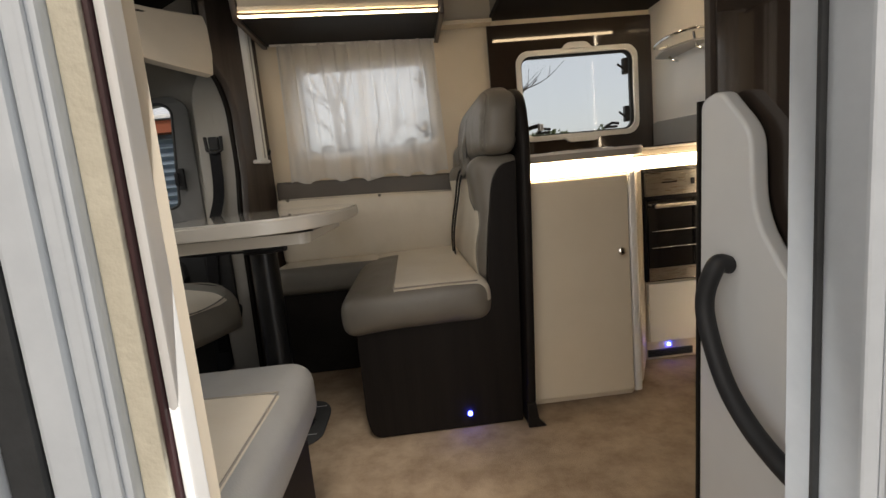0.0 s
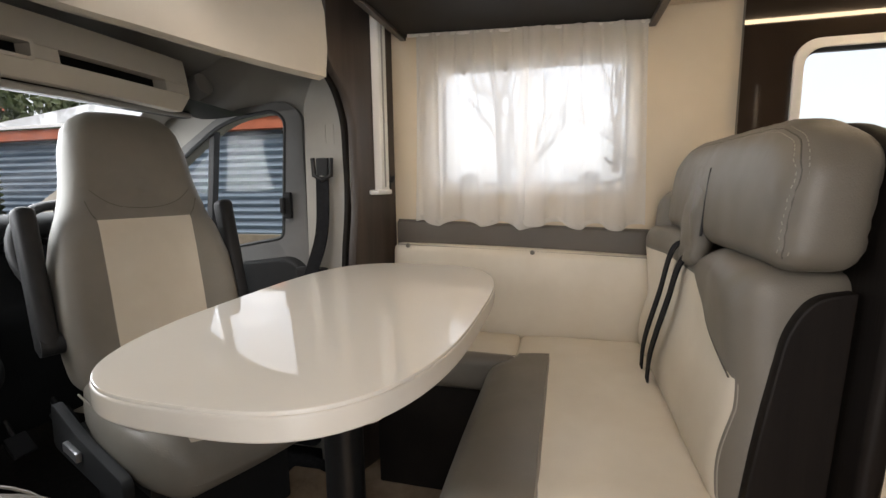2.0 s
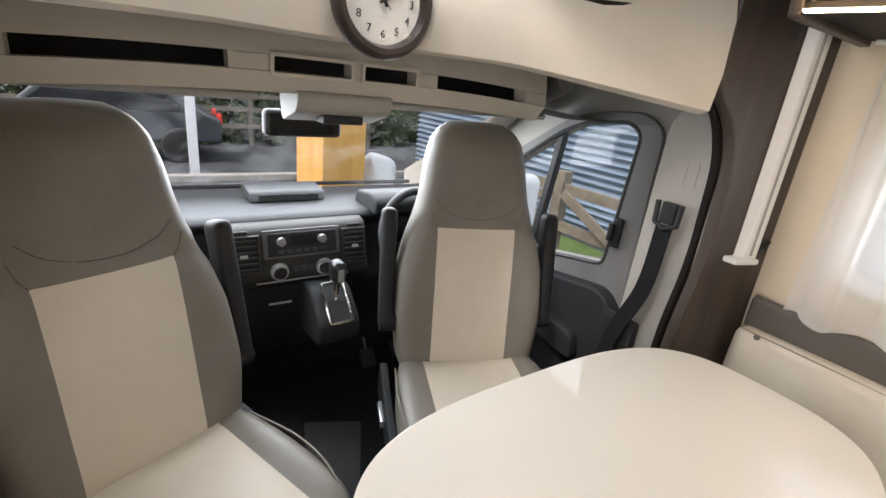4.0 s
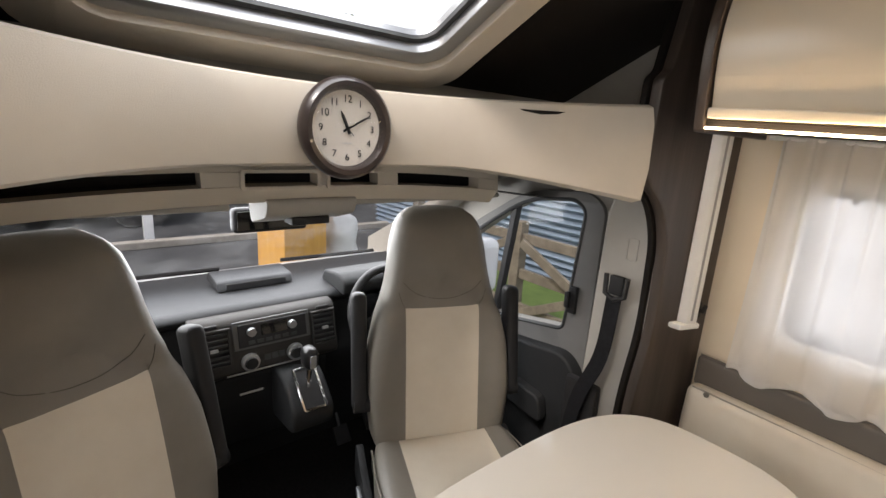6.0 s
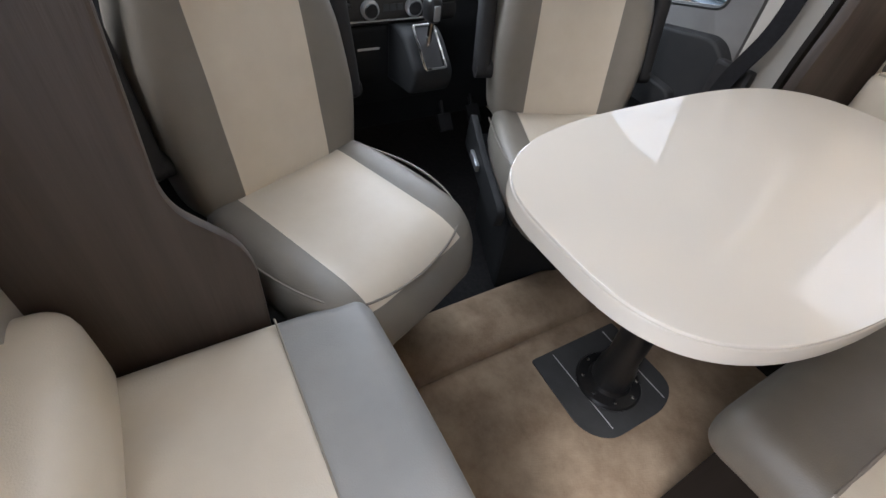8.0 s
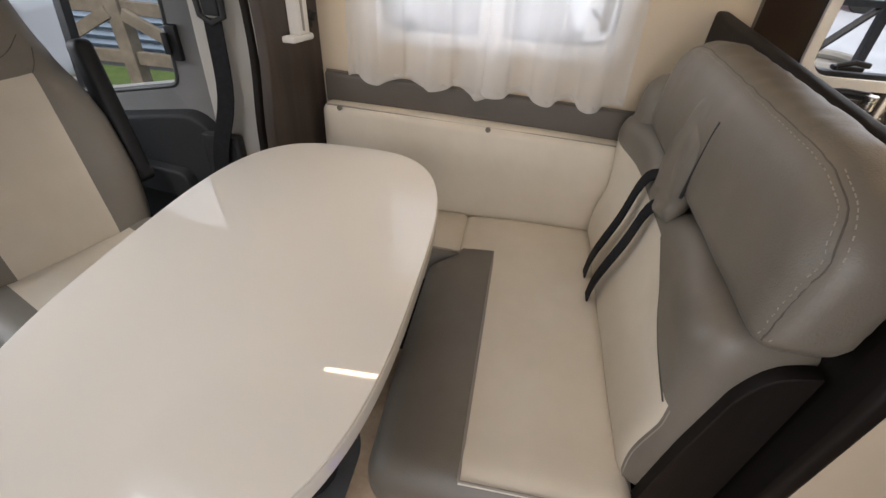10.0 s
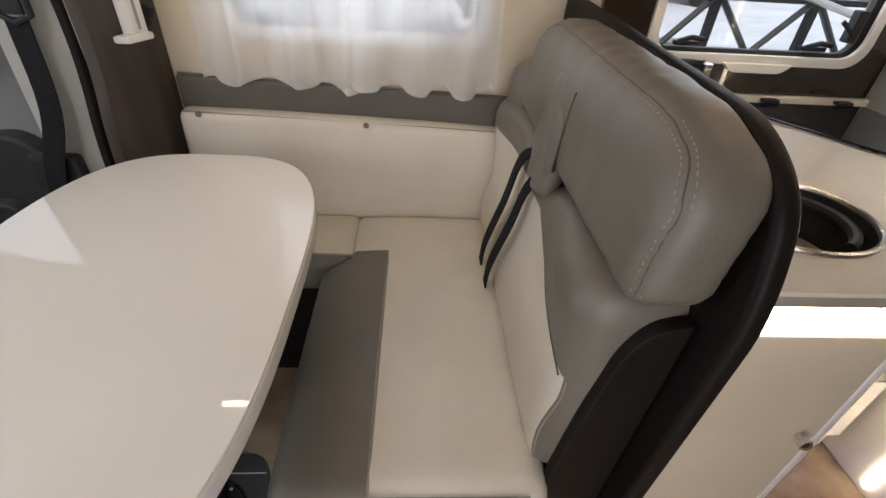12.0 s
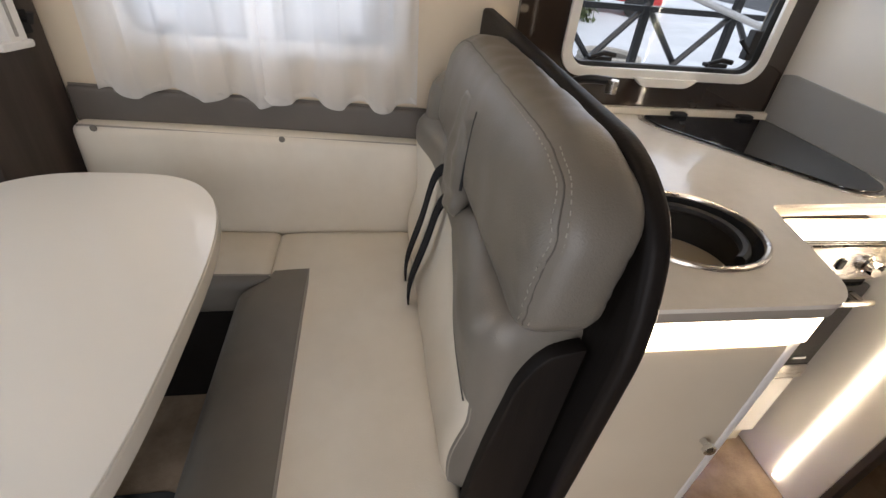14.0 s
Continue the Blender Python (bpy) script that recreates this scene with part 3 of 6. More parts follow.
# padded backrest and band along the far wall
wb = thing("wall_cushion", "cream leather backrest along the wall with buttons", "backrest")
part("cushion", falling(pillow)(-0.825, WY - 0.075, 0.50, 0.12, WY - 0.006, 0.826, 0.025, 0.08, 0.006), CREAM, wb)
part("piping", falling(tube)([(-0.81, WY - 0.062, 0.822), (0.10, WY - 0.062, 0.822)], 0.0035, 8), THREAD, wb)
for bx in (-0.765, -0.313):
    part("button", falling(lathe)([(0.0, 0.0), (0.008, 0.001), (0.008, 0.005), (0.004, 0.008), (0.0, 0.008)], 14, "y", (bx, WY - 0.080, 0.822)), GREY, wb, "grey press button")
wbd = thing("wall_band", "taupe padded band along the wall above the backrest", "wall padding")
part("pad", falling(pillow)(-0.825, WY - 0.03, 0.815, 0.20, WY - 0.004, 0.910, 0.012, 0.1), BAND, wbd)
part("piping", falling(tube)([(-0.82, WY - 0.016, 0.911), (0.19, WY - 0.016, 0.911)], 0.003, 6), GREY, wbd)

# ---- profiled partitions behind the cab ----
pp = thing("partition", "dark brown wood-grain partition board with a curved edge", "partition")
lean = Matrix(((1, 0.358, 0, -0.358 * WY), (0, 1, 0, 0), (0, 0, 1, 0), (0, 0, 0, 1)))
outline = rounded([(2.138, 1.705), (2.134, 1.45), (2.20, 1.385), (2.238, 1.28), (2.245, 1.0), (2.215, 0.80), (2.205, 0.004), (WY - 0.004, 0.004), (WY - 0.004, CEIL - 0.004), (2.20, CEIL - 0.004), (2.16, 1.725)],
                  [0.02, 0.05, 0.05, 0.06, 0.1, 0.1, 0, 0, 0, 0.02, 0.01])
part("board", moved(prism(outline, "x", -0.862, -0.832, 0.006), lean), WOOD, pp)
part("edge_trim", moved(prism([(u - 0.008 if u < 2.3 else u, v) for u, v in outline], "x", -0.880, -0.864, 0.003), lean), DARKWALL, pp, "dark edge trim")
part("hook", moved(merge(tube([(-0.831, 2.385, 1.075), (-0.812, 2.385, 1.07), (-0.806, 2.385, 1.09)], 0.006, 8), box(-0.832, 2.372, 1.045, -0.824, 2.398, 1.095, 0.004)), lean), BLACKP, pp, "black coat hook")
rl = thing("blind_rail", "white vertical curtain and blind rail fixed to the partition", "blind rail")
part("rail", moved(box(-0.831, 2.318, 1.035, -0.800, 2.356, 1.69, 0.006), lean), WHITEP, rl)
part("end_cap", moved(box(-0.832, 2.290, 1.024, -0.794, 2.362, 1.042, 0.007), lean), WHITEP, rl)
part("groove", moved(box(-0.802, 2.330, 1.05, -0.7975, 2.336, 1.685, 0.001), lean), SPLASH, rl)

pp = thing("partition", "dark brown wood-grain partition board beside the side seat", "partition")
outline = rounded([(0.735, CEIL - 0.3), (0.725, 1.1), (0.715, 0.81), (0.728, 0.765), (0.795, 0.685), (0.812, 0.625), (0.808, 0.004), (NY + 0.004, 0.004), (NY + 0.004, CEIL - 0.3)],
                  [0, 0.1, 0.03, 0.03, 0.05, 0.03, 0, 0, 0])
part("board", prism(outline, "x", -0.992, -0.966, 0.006), WOOD, pp)

# ---- the dinette table ----
TZ = 0.80


def table_outline(inset):
    out = []
    for i in range(144):
        a = 2 * math.pi * i / 144
        c, w = math.cos(a), math.sin(a)
        v = math.copysign(abs(w) ** (2 / 3.1), w)
        u = math.copysign(abs(c) ** (2 / 3.1), c)
        out.append((-0.661 + (0.292 - inset) * u, 1.686 + (0.504 - inset) * v))
    return out


tb = thing("dinette_table", "gloss cream table with rounded corners on a black pillar", "table")
part("tabletop", prism(table_outline(0.002), "z", TZ - 0.006, TZ, 0.0015, 2, 60), TABLEW, tb, "gloss cream laminate tabletop")
part("edge_band", prism(table_outline(0), "z", TZ - 0.040, TZ - 0.0055, 0.004, 3, 60), TABLEEDGE, tb, "satin cream edge band")
part("folded_leaf", bevel(prism(rounded([(-0.86, 1.335), (-0.475, 1.335), (-0.46, 1.36), (-0.46, 1.94), (-0.86, 1.94)], [.03, .03, .02, .02, .02]), "z", 0.715, 0.748, 0), 0.003), TABLEW, tb, "cream leaf folded under the tabletop")
part("runner", box(-0.47, 1.34, 0.7485, -0.445, 2.02, 0.7595, 0.002), BLACKM, tb, "black sliding rail")
part("runner", box(-0.86, 1.34, 0.7485, -0.835, 2.02, 0.7595, 0.002), BLACKM, tb, "black sliding rail")
part("bracket", prism(rounded([(-0.79, 1.56), (-0.60, 1.56), (-0.60, 1.80), (-0.79, 1.80)], [.03] * 4), "z", 0.695, 0.7145, 0.004), BLACKM, tb, "black steel bracket")
part("lever", tube(spline([(-0.53, 1.35, 0.708), (-0.60, 1.36, 0.702), (-0.66, 1.40, 0.700), (-0.68, 1.56, 0.703)]), lambda u: 0.014 - 0.006 * u, 8, False, 0.6), BLACKP, tb, "black release lever")
part("cable", tube(spline([(-0.60, 1.36, 0.707), (-0.72, 1.345, 0.708), (-0.82, 1.355, 0.711)]), 0.004, 6), BLACKP, tb, "black release cable")
part("pillar", lathe([(0.0, 0.03), (0.060, 0.03), (0.056, 0.10), (0.046, 0.14), (0.046, 0.694), (0.0, 0.694)], 28, "z", (-0.70, 1.68, 0)), BLACKM, tb, "black steel pillar")
fl = part("flange", lathe([(0.0, 0.006), (0.098, 0.006), (0.100, 0.012), (0.094, 0.022), (0.066, 0.026), (0.060, 0.040), (0.0, 0.040)], 32, "z", (-0.70, 1.68, 0)), BLACKM, tb, "black round floor flange")
for k in range(8):
    a = k * math.pi / 4 + 0.2
    part("bolt", lathe([(0, 0.022), (0.006, 0.022), (0.0055, 0.028), (0, 0.029)], 10, "z", (-0.70 + 0.082 * math.cos(a), 1.68 + 0.082 * math.sin(a), 0)), CHROME, fl, "bright bolt head")
solid("floor_plate", prism(rounded([(-0.865, 1.51), (-0.62, 1.50), (-0.555, 1.56), (-0.555, 1.78), (-0.60, 1.86), (-0.865, 1.86)], [.01, .08, .1, .1, .06, .01]), "z", 0.0005, 0.006, 0.002), RUBBER,
      "dark grey ribbed floor plate under the table pillar", "floor plate")
for ly in (1.585, 1.80):
    solid("plate_joint", box(-0.85, ly, 0.0065, -0.58, ly + 0.003, 0.0075, 0.0), PALEINK, "pale seam line on the floor plate", "seam")

# ---- travel bench ----
bench = thing("travel_bench", "cream and taupe leather travel bench with headrests and belts", "bench seat")
part("base", prism(rounded([(-0.365, 0.004), (-0.375, 0.39), (0.155, 0.39), (0.155, 0.004)], [.05, .01, 0, 0]), "y", 1.535, 2.37, 0.004), DARKWALL, bench, "dark brown bench base")
part("side_panel", prism(rounded([(-0.37, 0.004), (-0.385, 0.08), (-0.385, 0.40), (0.060, 0.41), (0.075, 0.62), (0.108, 0.84), (0.138, 0.892), (0.190, 0.902), (0.155, 0.004)], [.05, .02, .02, .03, .1, .05, .03, 0, 0]), "y", 1.508, 1.533, 0.004), SHADEWOOD, bench, "dark brown wooden side panel")
part("floor_light", lathe([(0, 0), (0.008, 0.0), (0.008, -0.004), (0, -0.005)], 12, "y", (-0.03, 1.505, 0.055)), BLUELED, bench, "small glowing blue LED")


def seat_paint(p):
    return 1 if (p.x < -0.245 and p.y < 2.155) or p.y < 1.476 or p.z < 0.455 else 0


def seat_shape(p):
    # the front edge drops and rolls under
    q = p.copy()
    t = max(0.0, (-0.22 - p.x) / 0.2)
    q.z -= 0.018 * t * t
    if p.y > 2.13 and p.x < -0.33:
        q.x = max(q.x, -0.335 + 0.2 * (q.x + 0.335))
    q.z += 0.003 * noise.noise((p.x * 9, p.y * 9, 1))
    return q


part("seat", pillow(-0.425, 1.462, 0.385, 0.075, 2.375, 0.533, 0.055, 0.035, 0.008, seat_shape, seat_paint,
                    [((-0.245, 0, 0), (1, 0, 0)), ((0, 2.155, 0), (0, 1, 0)), ((0, 1.476, 0), (0, 1, 0)), ((0, 0, 0.455), (0, 0, 1))]), [CREAM, GREY], bench, "cream seat cushion with taupe front")
part("stitching", tube([(-0.2445, 1.478, 0.5275), (-0.2445, 1.55, 0.535), (-0.2445, 1.7, 0.5395), (-0.2445, 1.9, 0.5405), (-0.2445, 2.08, 0.5385), (-0.2445, 2.154, 0.536), (-0.335, 2.156, 0.529)], 0.0032, 6), THREAD, bench, "pale seam")
part("stitching", tube([(-0.245, 1.4775, 0.527), (-0.1, 1.4765, 0.528), (0.03, 1.4765, 0.526)], 0.0028, 6), THREAD, bench, "pale seam")

side_seat = thing("corner_bench", "cream leather corner seat along the wall with taupe front", "bench seat")
part("seat", pillow(-0.828, 2.125, 0.40, -0.338, 2.372, 0.528, 0.035, 0.05, 0.005, None, lambda p: 1 if p.y < 2.15 or p.z < 0.46 else 0, [((0, 2.15, 0), (0, 1, 0)), ((0, 0, 0.46), (0, 0, 1))]), [CREAM, GREY], side_seat)
part("base", box(-0.828, 2.175, 0.004, -0.38, 2.37, 0.398, 0.006), DARKWALL, side_seat, "dark brown base")
part("stitching", tube([(-0.82, 2.147, 0.525), (-0.345, 2.147, 0.525)], 0.002, 6), THREAD, side_seat, "pale seam")


# backrest: it leans, cream below and taupe at the shoulders
def lean_x(z):
    return 0.075 * (z - 0.5)


def back_shape(p):
    q = p.copy()
    f = (0.175 - p.x) / 0.14
    q.x += lean_x(p.z) + 0.012
    q.x -= 0.020 * f * math.exp(-((p.z - 0.60) / 0.10) ** 2)
    for c, s in ((1.60, 0.15), (2.30, 0.10)):
        q.x -= 0.034 * f * math.exp(-((p.y - c) / s) ** 2) * min(1, max(0, (p.z - 0.70) / 0.17))
    if p.z > 0.86:
        q.z -= 0.045 * ((p.z - 0.86) / 0.07) * math.exp(-((p.y - 1.95) / 0.11) ** 2)
    q.x += 0.002 * noise.noise((p.y * 10, p.z * 10, 2))
    return q


def shoulder(y):
    return 0.738 + 0.36 * min(y - 1.532, 0.33)


def stitches(path, step, length, r):
    """A row of short thread stitches along a path."""
    fine = [Vector(p) for p in path]
    out, gone = [], 0.0
    for p, q in zip(fine, fine[1:]):
        d = q - p
        gone += d.length
        if gone >= step:
            gone = 0.0
            out.append(tube([q - d.normalized() * length / 2, q + d.normalized() * length / 2], r, 5))
    return merge(*out)


part("backrest", pillow(0.035, 1.530, 0.50, 0.176, 2.370, 0.930, 0.045, 0.018, 0.004, back_shape,
                        lambda p: 1 if p.z > shoulder(p.y) or p.y < 1.552 or p.x > 0.15 + lean_x(p.z) else 0,
                        [((0, 1.532, 0.738), (0, -0.36, 1)), ((0, 1.862, 0.857), (0, 0, 1)), ((0, 1.552, 0), (0, 1, 0))]), [CREAM, GREY], bench, "cream backrest with taupe bolsters")


def head_shape(p):
    q = p.copy()
    q.x += lean_x(p.z)
    if p.z > 1.04:
        t = (p.z - 1.04) / 0.12
        q.x += 0.022 * t * t * max(0.0, (0.15 - p.x) / 0.12)
    for end, s, drop in ((1.50, 1, 0.060), (2.25, -1, 0.045)):
        d = (p.y - end) * s
        if d < 0.16:
            k = ((0.16 - d) / 0.16) ** 2.2
            q.z -= drop * k * max(0.0, (p.z - 0.95) / 0.21)
    # creases run across the seam at the near end, softer ones along the top
    end = math.exp(-((p.y - 1.53) / 0.035) ** 2)
    q.x += 0.0022 * noise.noise((p.y * 14, p.z * 14, 3)) + 0.0035 * end * noise.noise((p.y * 18, p.z * 75, 8))
    q.z += 0.0035 * max(0.0, (p.z - 1.08) / 0.07) * noise.noise((p.y * 34, p.x * 16, 5))
    return q


HX, HY0, HY1, HZ0, HZ1, HR = 0.048, 1.500, 2.250, 0.926, 1.152, 0.038
part("headrest", pillow(HX, HY0, HZ0, 0.166, HY1, HZ1, HR, 0.013, 0.005, head_shape), GREY, bench, "broad taupe headrest")
part("bolster", pillow(0.040, 2.240, 0.855, 0.172, 2.372, 1.03, 0.05, 0.03, 0.006, lambda p: p + Vector((lean_x(p.z), 0, 0))), GREY, bench, "taupe shoulder bolster")


def on_block(x0, y0, y1, z0, z1, r, inset, y, z, shape):
    """A point on the rounded front rim of an upholstered block."""
    p = Vector((x0 + inset, y, z))
    core = Vector((x0 + r, min(max(y, y0 + r), y1 - r), min(max(z, z0 + r), z1 - r)))
    return shape(core + (p - core).normalized() * (r + 0.0004))


def rim_path(y0, y1, z0, z1, corner):
    """Up the near end, round the corner and along the top."""
    pts = [(y0, z0 + (z1 - corner - z0) * i / 40) for i in range(41)]
    pts += [(y0 + corner * (1 - math.cos(radians(4.5 * i))), z1 - corner * (1 - math.sin(radians(4.5 * i)))) for i in range(1, 20)]
    pts += [(y0 + corner + (y1 - y0 - corner) * i / 160, z1) for i in range(161)]
    return pts


for inset, off in ((0.012, 0.012), (0.0075, 0.0165), (0.018, 0.0075)):
    row = [on_block(HX, HY0, HY1, HZ0, HZ1, HR, inset, y, z, head_shape) for y, z in rim_path(HY0 + off, HY1 - 0.03, HZ0 + 0.02, HZ1 - off, 0.05)]
    if inset == 0.012:
        part("seam", tube(row[::3], 0.0012, 5), CREASE_SHADE, bench, "seam on the headrest coloured like a shaded crease")
    else:
        part("stitching", stitches(row if inset == 0.0075 else row[:70], 0.0085, 0.0052, 0.0009), THREAD_DK, bench, "pale stitches along the headrest seam")
# the seat back's own seams
row = [on_block(0.035, 1.530, 2.370, 0.50, 0.930, 0.045, 0.010, 1.552 - 0.004, 0.52 + 0.22 * i / 40, back_shape) for i in range(41)]
part("seam", tube(row, 0.0016, 5), THREAD, bench, "pale seam down the near end")
row = [back_shape(Vector((0.0335, 1.556 + 0.30 * i / 40, shoulder(1.556 + 0.30 * i / 40)))) for i in range(41)]
part("seam", tube(row, 0.0015, 5), CREASE_SHADE, bench, "seam between cream and taupe coloured like a shaded crease")


def pouch_shape(p):
    q = p.copy()
    q.x += lean_x(p.z) + 0.008 * noise.noise((p.y * 22, p.z * 30, 5)) + 0.006 * math.sin(p.z * 90 + p.y * 30) * max(0, (0.99 - p.z) / 0.13)
    if p.z > 0.98:
        k = (p.z - 0.98) / 0.135
        q.x += 0.016 * k
        q.y = 1.925 + (q.y - 1.925) * (1 - 0.45 * k * k)
    return q


part("pouch", pillow(0.036, 1.870, 0.868, 0.075, 2.005, 1.10, 0.016, 0.012, 0.006, pouch_shape), GREY, bench, "creased taupe belt pouch")
# no slit is cut; a black strip gives the shade of the opening
part("pouch_slot_shade", tube([head_shape(Vector((HX - 0.003, 1.862, z))) for z in (0.94, 0.98, 1.02, 1.06, 1.085)], 0.0032, 6), BLACKP, bench, "black strip for the shade in the pouch opening")
for y, top in ((2.03, 0.895), (1.935, 0.880)):
    part("belt", strap(spline([(0.11, y - 0.02, top + 0.012), (0.062, y, top - 0.004), (0.036, y + 0.012, 0.77), (0.012, y + 0.05, 0.63), (0.012, y + 0.085, 0.528)], 6), 0.034, (0, 1, 0.15)), BELT, bench, "black seat belt webbing")

ep = thing("bench_end_board", "dark brown wooden board behind the bench with rounded top", "partition")
tilt_back = Matrix(((1, 0, 0.042, 0), (0, 1, 0, 0), (0, 0, 1, 0), (0, 0, 0, 1)))
outline = rounded([(1.455, 0.004), (1.462, 0.05), (1.455, 0.97), (1.50, 1.095), (1.60, 1.145), (2.40, 1.165), (WY - 0.006, 1.165), (WY - 0.006, 0.004)], [0, .02, .08, .08, .06, 0, 0, 0], 8)
part("board", moved(prism(outline, "x", 0.160, 0.190, 0.011, 3), tilt_back), SHADEWOOD, ep)
part("foot", prism([(0.160, 0.003), (0.222, 0.003), (0.198, 0.03), (0.191, 0.09), (0.160, 0.09)], "y", 1.452, 1.475, 0.004), DARKWALL, ep, "dark flared foot")

# ---- side seat by the entrance ----
ss = thing("side_bench", "cream leather side seat with grey edge beside the entrance", "bench seat")
part("seat", pillow(-0.952, 0.46, 0.365, -0.405, 1.0, 0.502, 0.045, 0.04, 0.008, None, lambda p: 1 if p.y > 0.815 or p.x > -0.43 or p.z < 0.45 else 0, [((0, 0.815, 0), (0, 1, 0)), ((-0.43, 0, 0), (1, 0, 0)), ((0, 0, 0.45), (0, 0, 1))]), [CREAM, GREYCOOL], ss)
part("stitching", tube([(-0.94, 0.816, 0.507), (-0.7, 0.816, 0.511), (-0.432, 0.816, 0.506), (-0.431, 0.50, 0.504)], 0.002, 6), THREAD, ss, "pale seam")
part("base", box(-0.948, 0.455, 0.004, -0.43, 0.955, 0.363, 0.01), DARKWALL, ss, "dark brown base")
part("backrest", pillow(-0.955, NY + 0.006, 0.49, -0.62, 0.565, 0.69, 0.045, 0.05, 0.008), CREAM, ss, "cream leather backrest")


# ---- kitchen ----
LIP = 0.83
cabn = thing("kitchen_cabinet", "cream laminate kitchen cabinet with round knob", "cabinet")
part("body", prism([(0.212, 1.592), (0.60, 1.592), (0.66, 1.64), (0.795, 1.87), (0.795, WY - 0.03), (0.212, WY - 0.03)], "z", 0.03, LIP - 0.004, 0.004), CABW, cabn)
part("door", prism([(0.216, 1.572), (0.590, 1.570), (0.590, 1.588), (0.216, 1.590)], "z", 0.035, LIP - 0.010, 0.003), CABW, cabn, "cream cabinet door")
part("edge_post", prism(rounded([(0.592, 1.570), (0.622, 1.574), (0.70, 1.76), (0.685, 1.77), (0.60, 1.594)], [.01, .02, .01, 0, 0]), "z", 0.028, LIP - 0.002, 0.003), WHITEP, cabn, "pale rounded edge post")
part("plinth", prism([(0.215, 1.605), (0.595, 1.605), (0.65, 1.66), (0.75, 1.88), (0.215, 1.88)], "z", 0.003, 0.028, 0.002), CABW, cabn)
part("knob", lathe([(0, 0), (0.007, 0.0), (0.006, -0.012), (0.013, -0.016), (0.013, -0.024), (0.008, -0.028), (0, -0.028)], 18, "y", (0.552, 1.569, 0.558)), CHROME, cabn, "small round chrome knob")
part("light_strip", prism([(0.232, 1.5685), (0.612, 1.5665), (0.612, 1.580), (0.232, 1.582)], "z", LIP, 0.884, 0.002), LED, cabn, "glowing warm LED strip below the worktop")

SINK = [(0.49 + 0.135 * math.cos(6.28318 * k / 36), 1.775 + 0.125 * math.sin(6.28318 * k / 36)) for k in range(36)]
wt = thing("worktop", "cream kitchen worktop with grey edge, cut out for the sink", "worktop")
wo = rounded([(0.232, 1.563), (0.625, 1.561), (0.668, 1.60), (0.735, 1.86), (1.146, 1.875), (1.146, WY - 0.025), (0.232, WY - 0.025)], [.005, .03, .04, .02, 0, 0, 0])
part("top", plate(wo, [SINK], "z", 0.908, 0.916), WORKTOP, wt)
part("edge", plate([(u + (0.003 if u < 0.3 else 0), v + 0.003) for u, v in wo], [[(0.49 + (u - 0.49) * 1.02, 1.775 + (v - 1.775) * 1.02) for u, v in SINK]], "z", 0.886, 0.9075), WORKEDGE, wt, "taupe worktop edge")
part("upstand", box(0.325, WY - 0.045, 0.9165, 1.146, WY - 0.024, 0.936, 0.003), WORKTOP, wt, "cream upstand along the wall")
sk = thing("sink", "round black sink bowl with steel rim set into the worktop", "sink")
part("rim", merge(tube([(0.49 + 0.138 * math.cos(6.28318 * k / 40), 1.775 + 0.128 * math.sin(6.28318 * k / 40), 0.918) for k in range(40)], 0.006, 8, True)), STEEL, sk, "steel rim")
bm = bmesh.new()
rings = []
for r, h in ((0.99, 0.915), (0.95, 0.87), (0.90, 0.80), (0.75, 0.765), (0.2, 0.758)):
    rings.append([bm.verts.new((0.49 + 0.134 * r * math.cos(6.28318 * k / 36), 1.775 + 0.124 * r * math.sin(6.28318 * k / 36), h)) for k in range(36)])
for a, b in zip(rings, rings[1:]):
    for k in range(36):
        bm.faces.new((a[k], a[(k + 1) % 36], b[(k + 1) % 36], b[k]))
bm.faces.new(rings[-1])
part("bowl", bm, BLACKSINK, sk, "black bowl")
part("drainer_lip", tube([(0.49 + 0.105 * math.cos(a), 1.775 + 0.10 * math.sin(a), 0.903) for a in [radians(-60 + 6 * i) for i in range(36)]], 0.010, 8), BLACKP, sk, "dark inner lip")
tp = thing("tap", "black swivel tap at the sink", "tap")
part("spout", tube(spline([(0.385, 2.24, 0.9168), (0.385, 2.24, 0.98), (0.392, 2.23, 1.035), (0.425, 2.19, 1.062), (0.465, 2.15, 1.070)]), 0.010, 10), BLACKM, tp)
part("base", lathe([(0, 0.9165), (0.026, 0.9165), (0.024, 0.93), (0.015, 0.935), (0, 0.935)], 18, "z", (0.385, 2.24, 0)), BLACKM, tp)
part("nozzle", lathe([(0, 1.045), (0.013, 1.045), (0.013, 1.074), (0, 1.076)], 14, "z", (0.468, 2.147, 0)), STEEL, tp, "steel nozzle")

hb = thing("hob", "black glass hob lid with steel edge set in the worktop", "hob")
hl = rounded([(0.69, 2.375), (0.70, 2.29), (0.89, 2.03), (0.985, 1.895), (1.09, 1.895), (1.125, 1.99), (1.125, 2.375)], [.03, .06, .10, .04, .05, .05, .03])
part("rim", prism(hl, "z", 0.9165, 0.920, 0.001), STEEL, hb, "steel rim")
hc = Vector((0.95, 2.2))
part("glass", prism([tuple(hc + (Vector(p) - hc) * 0.95) for p in hl], "z", 0.9205, 0.926, 0.002), BLACKGLASS, hb, "black glass lid")
for hx in (0.80, 1.02):
    part("hinge", box(hx, 2.352, 0.9265, hx + 0.045, 2.376, 0.937, 0.003), BLACKP, hb, "black hinge")

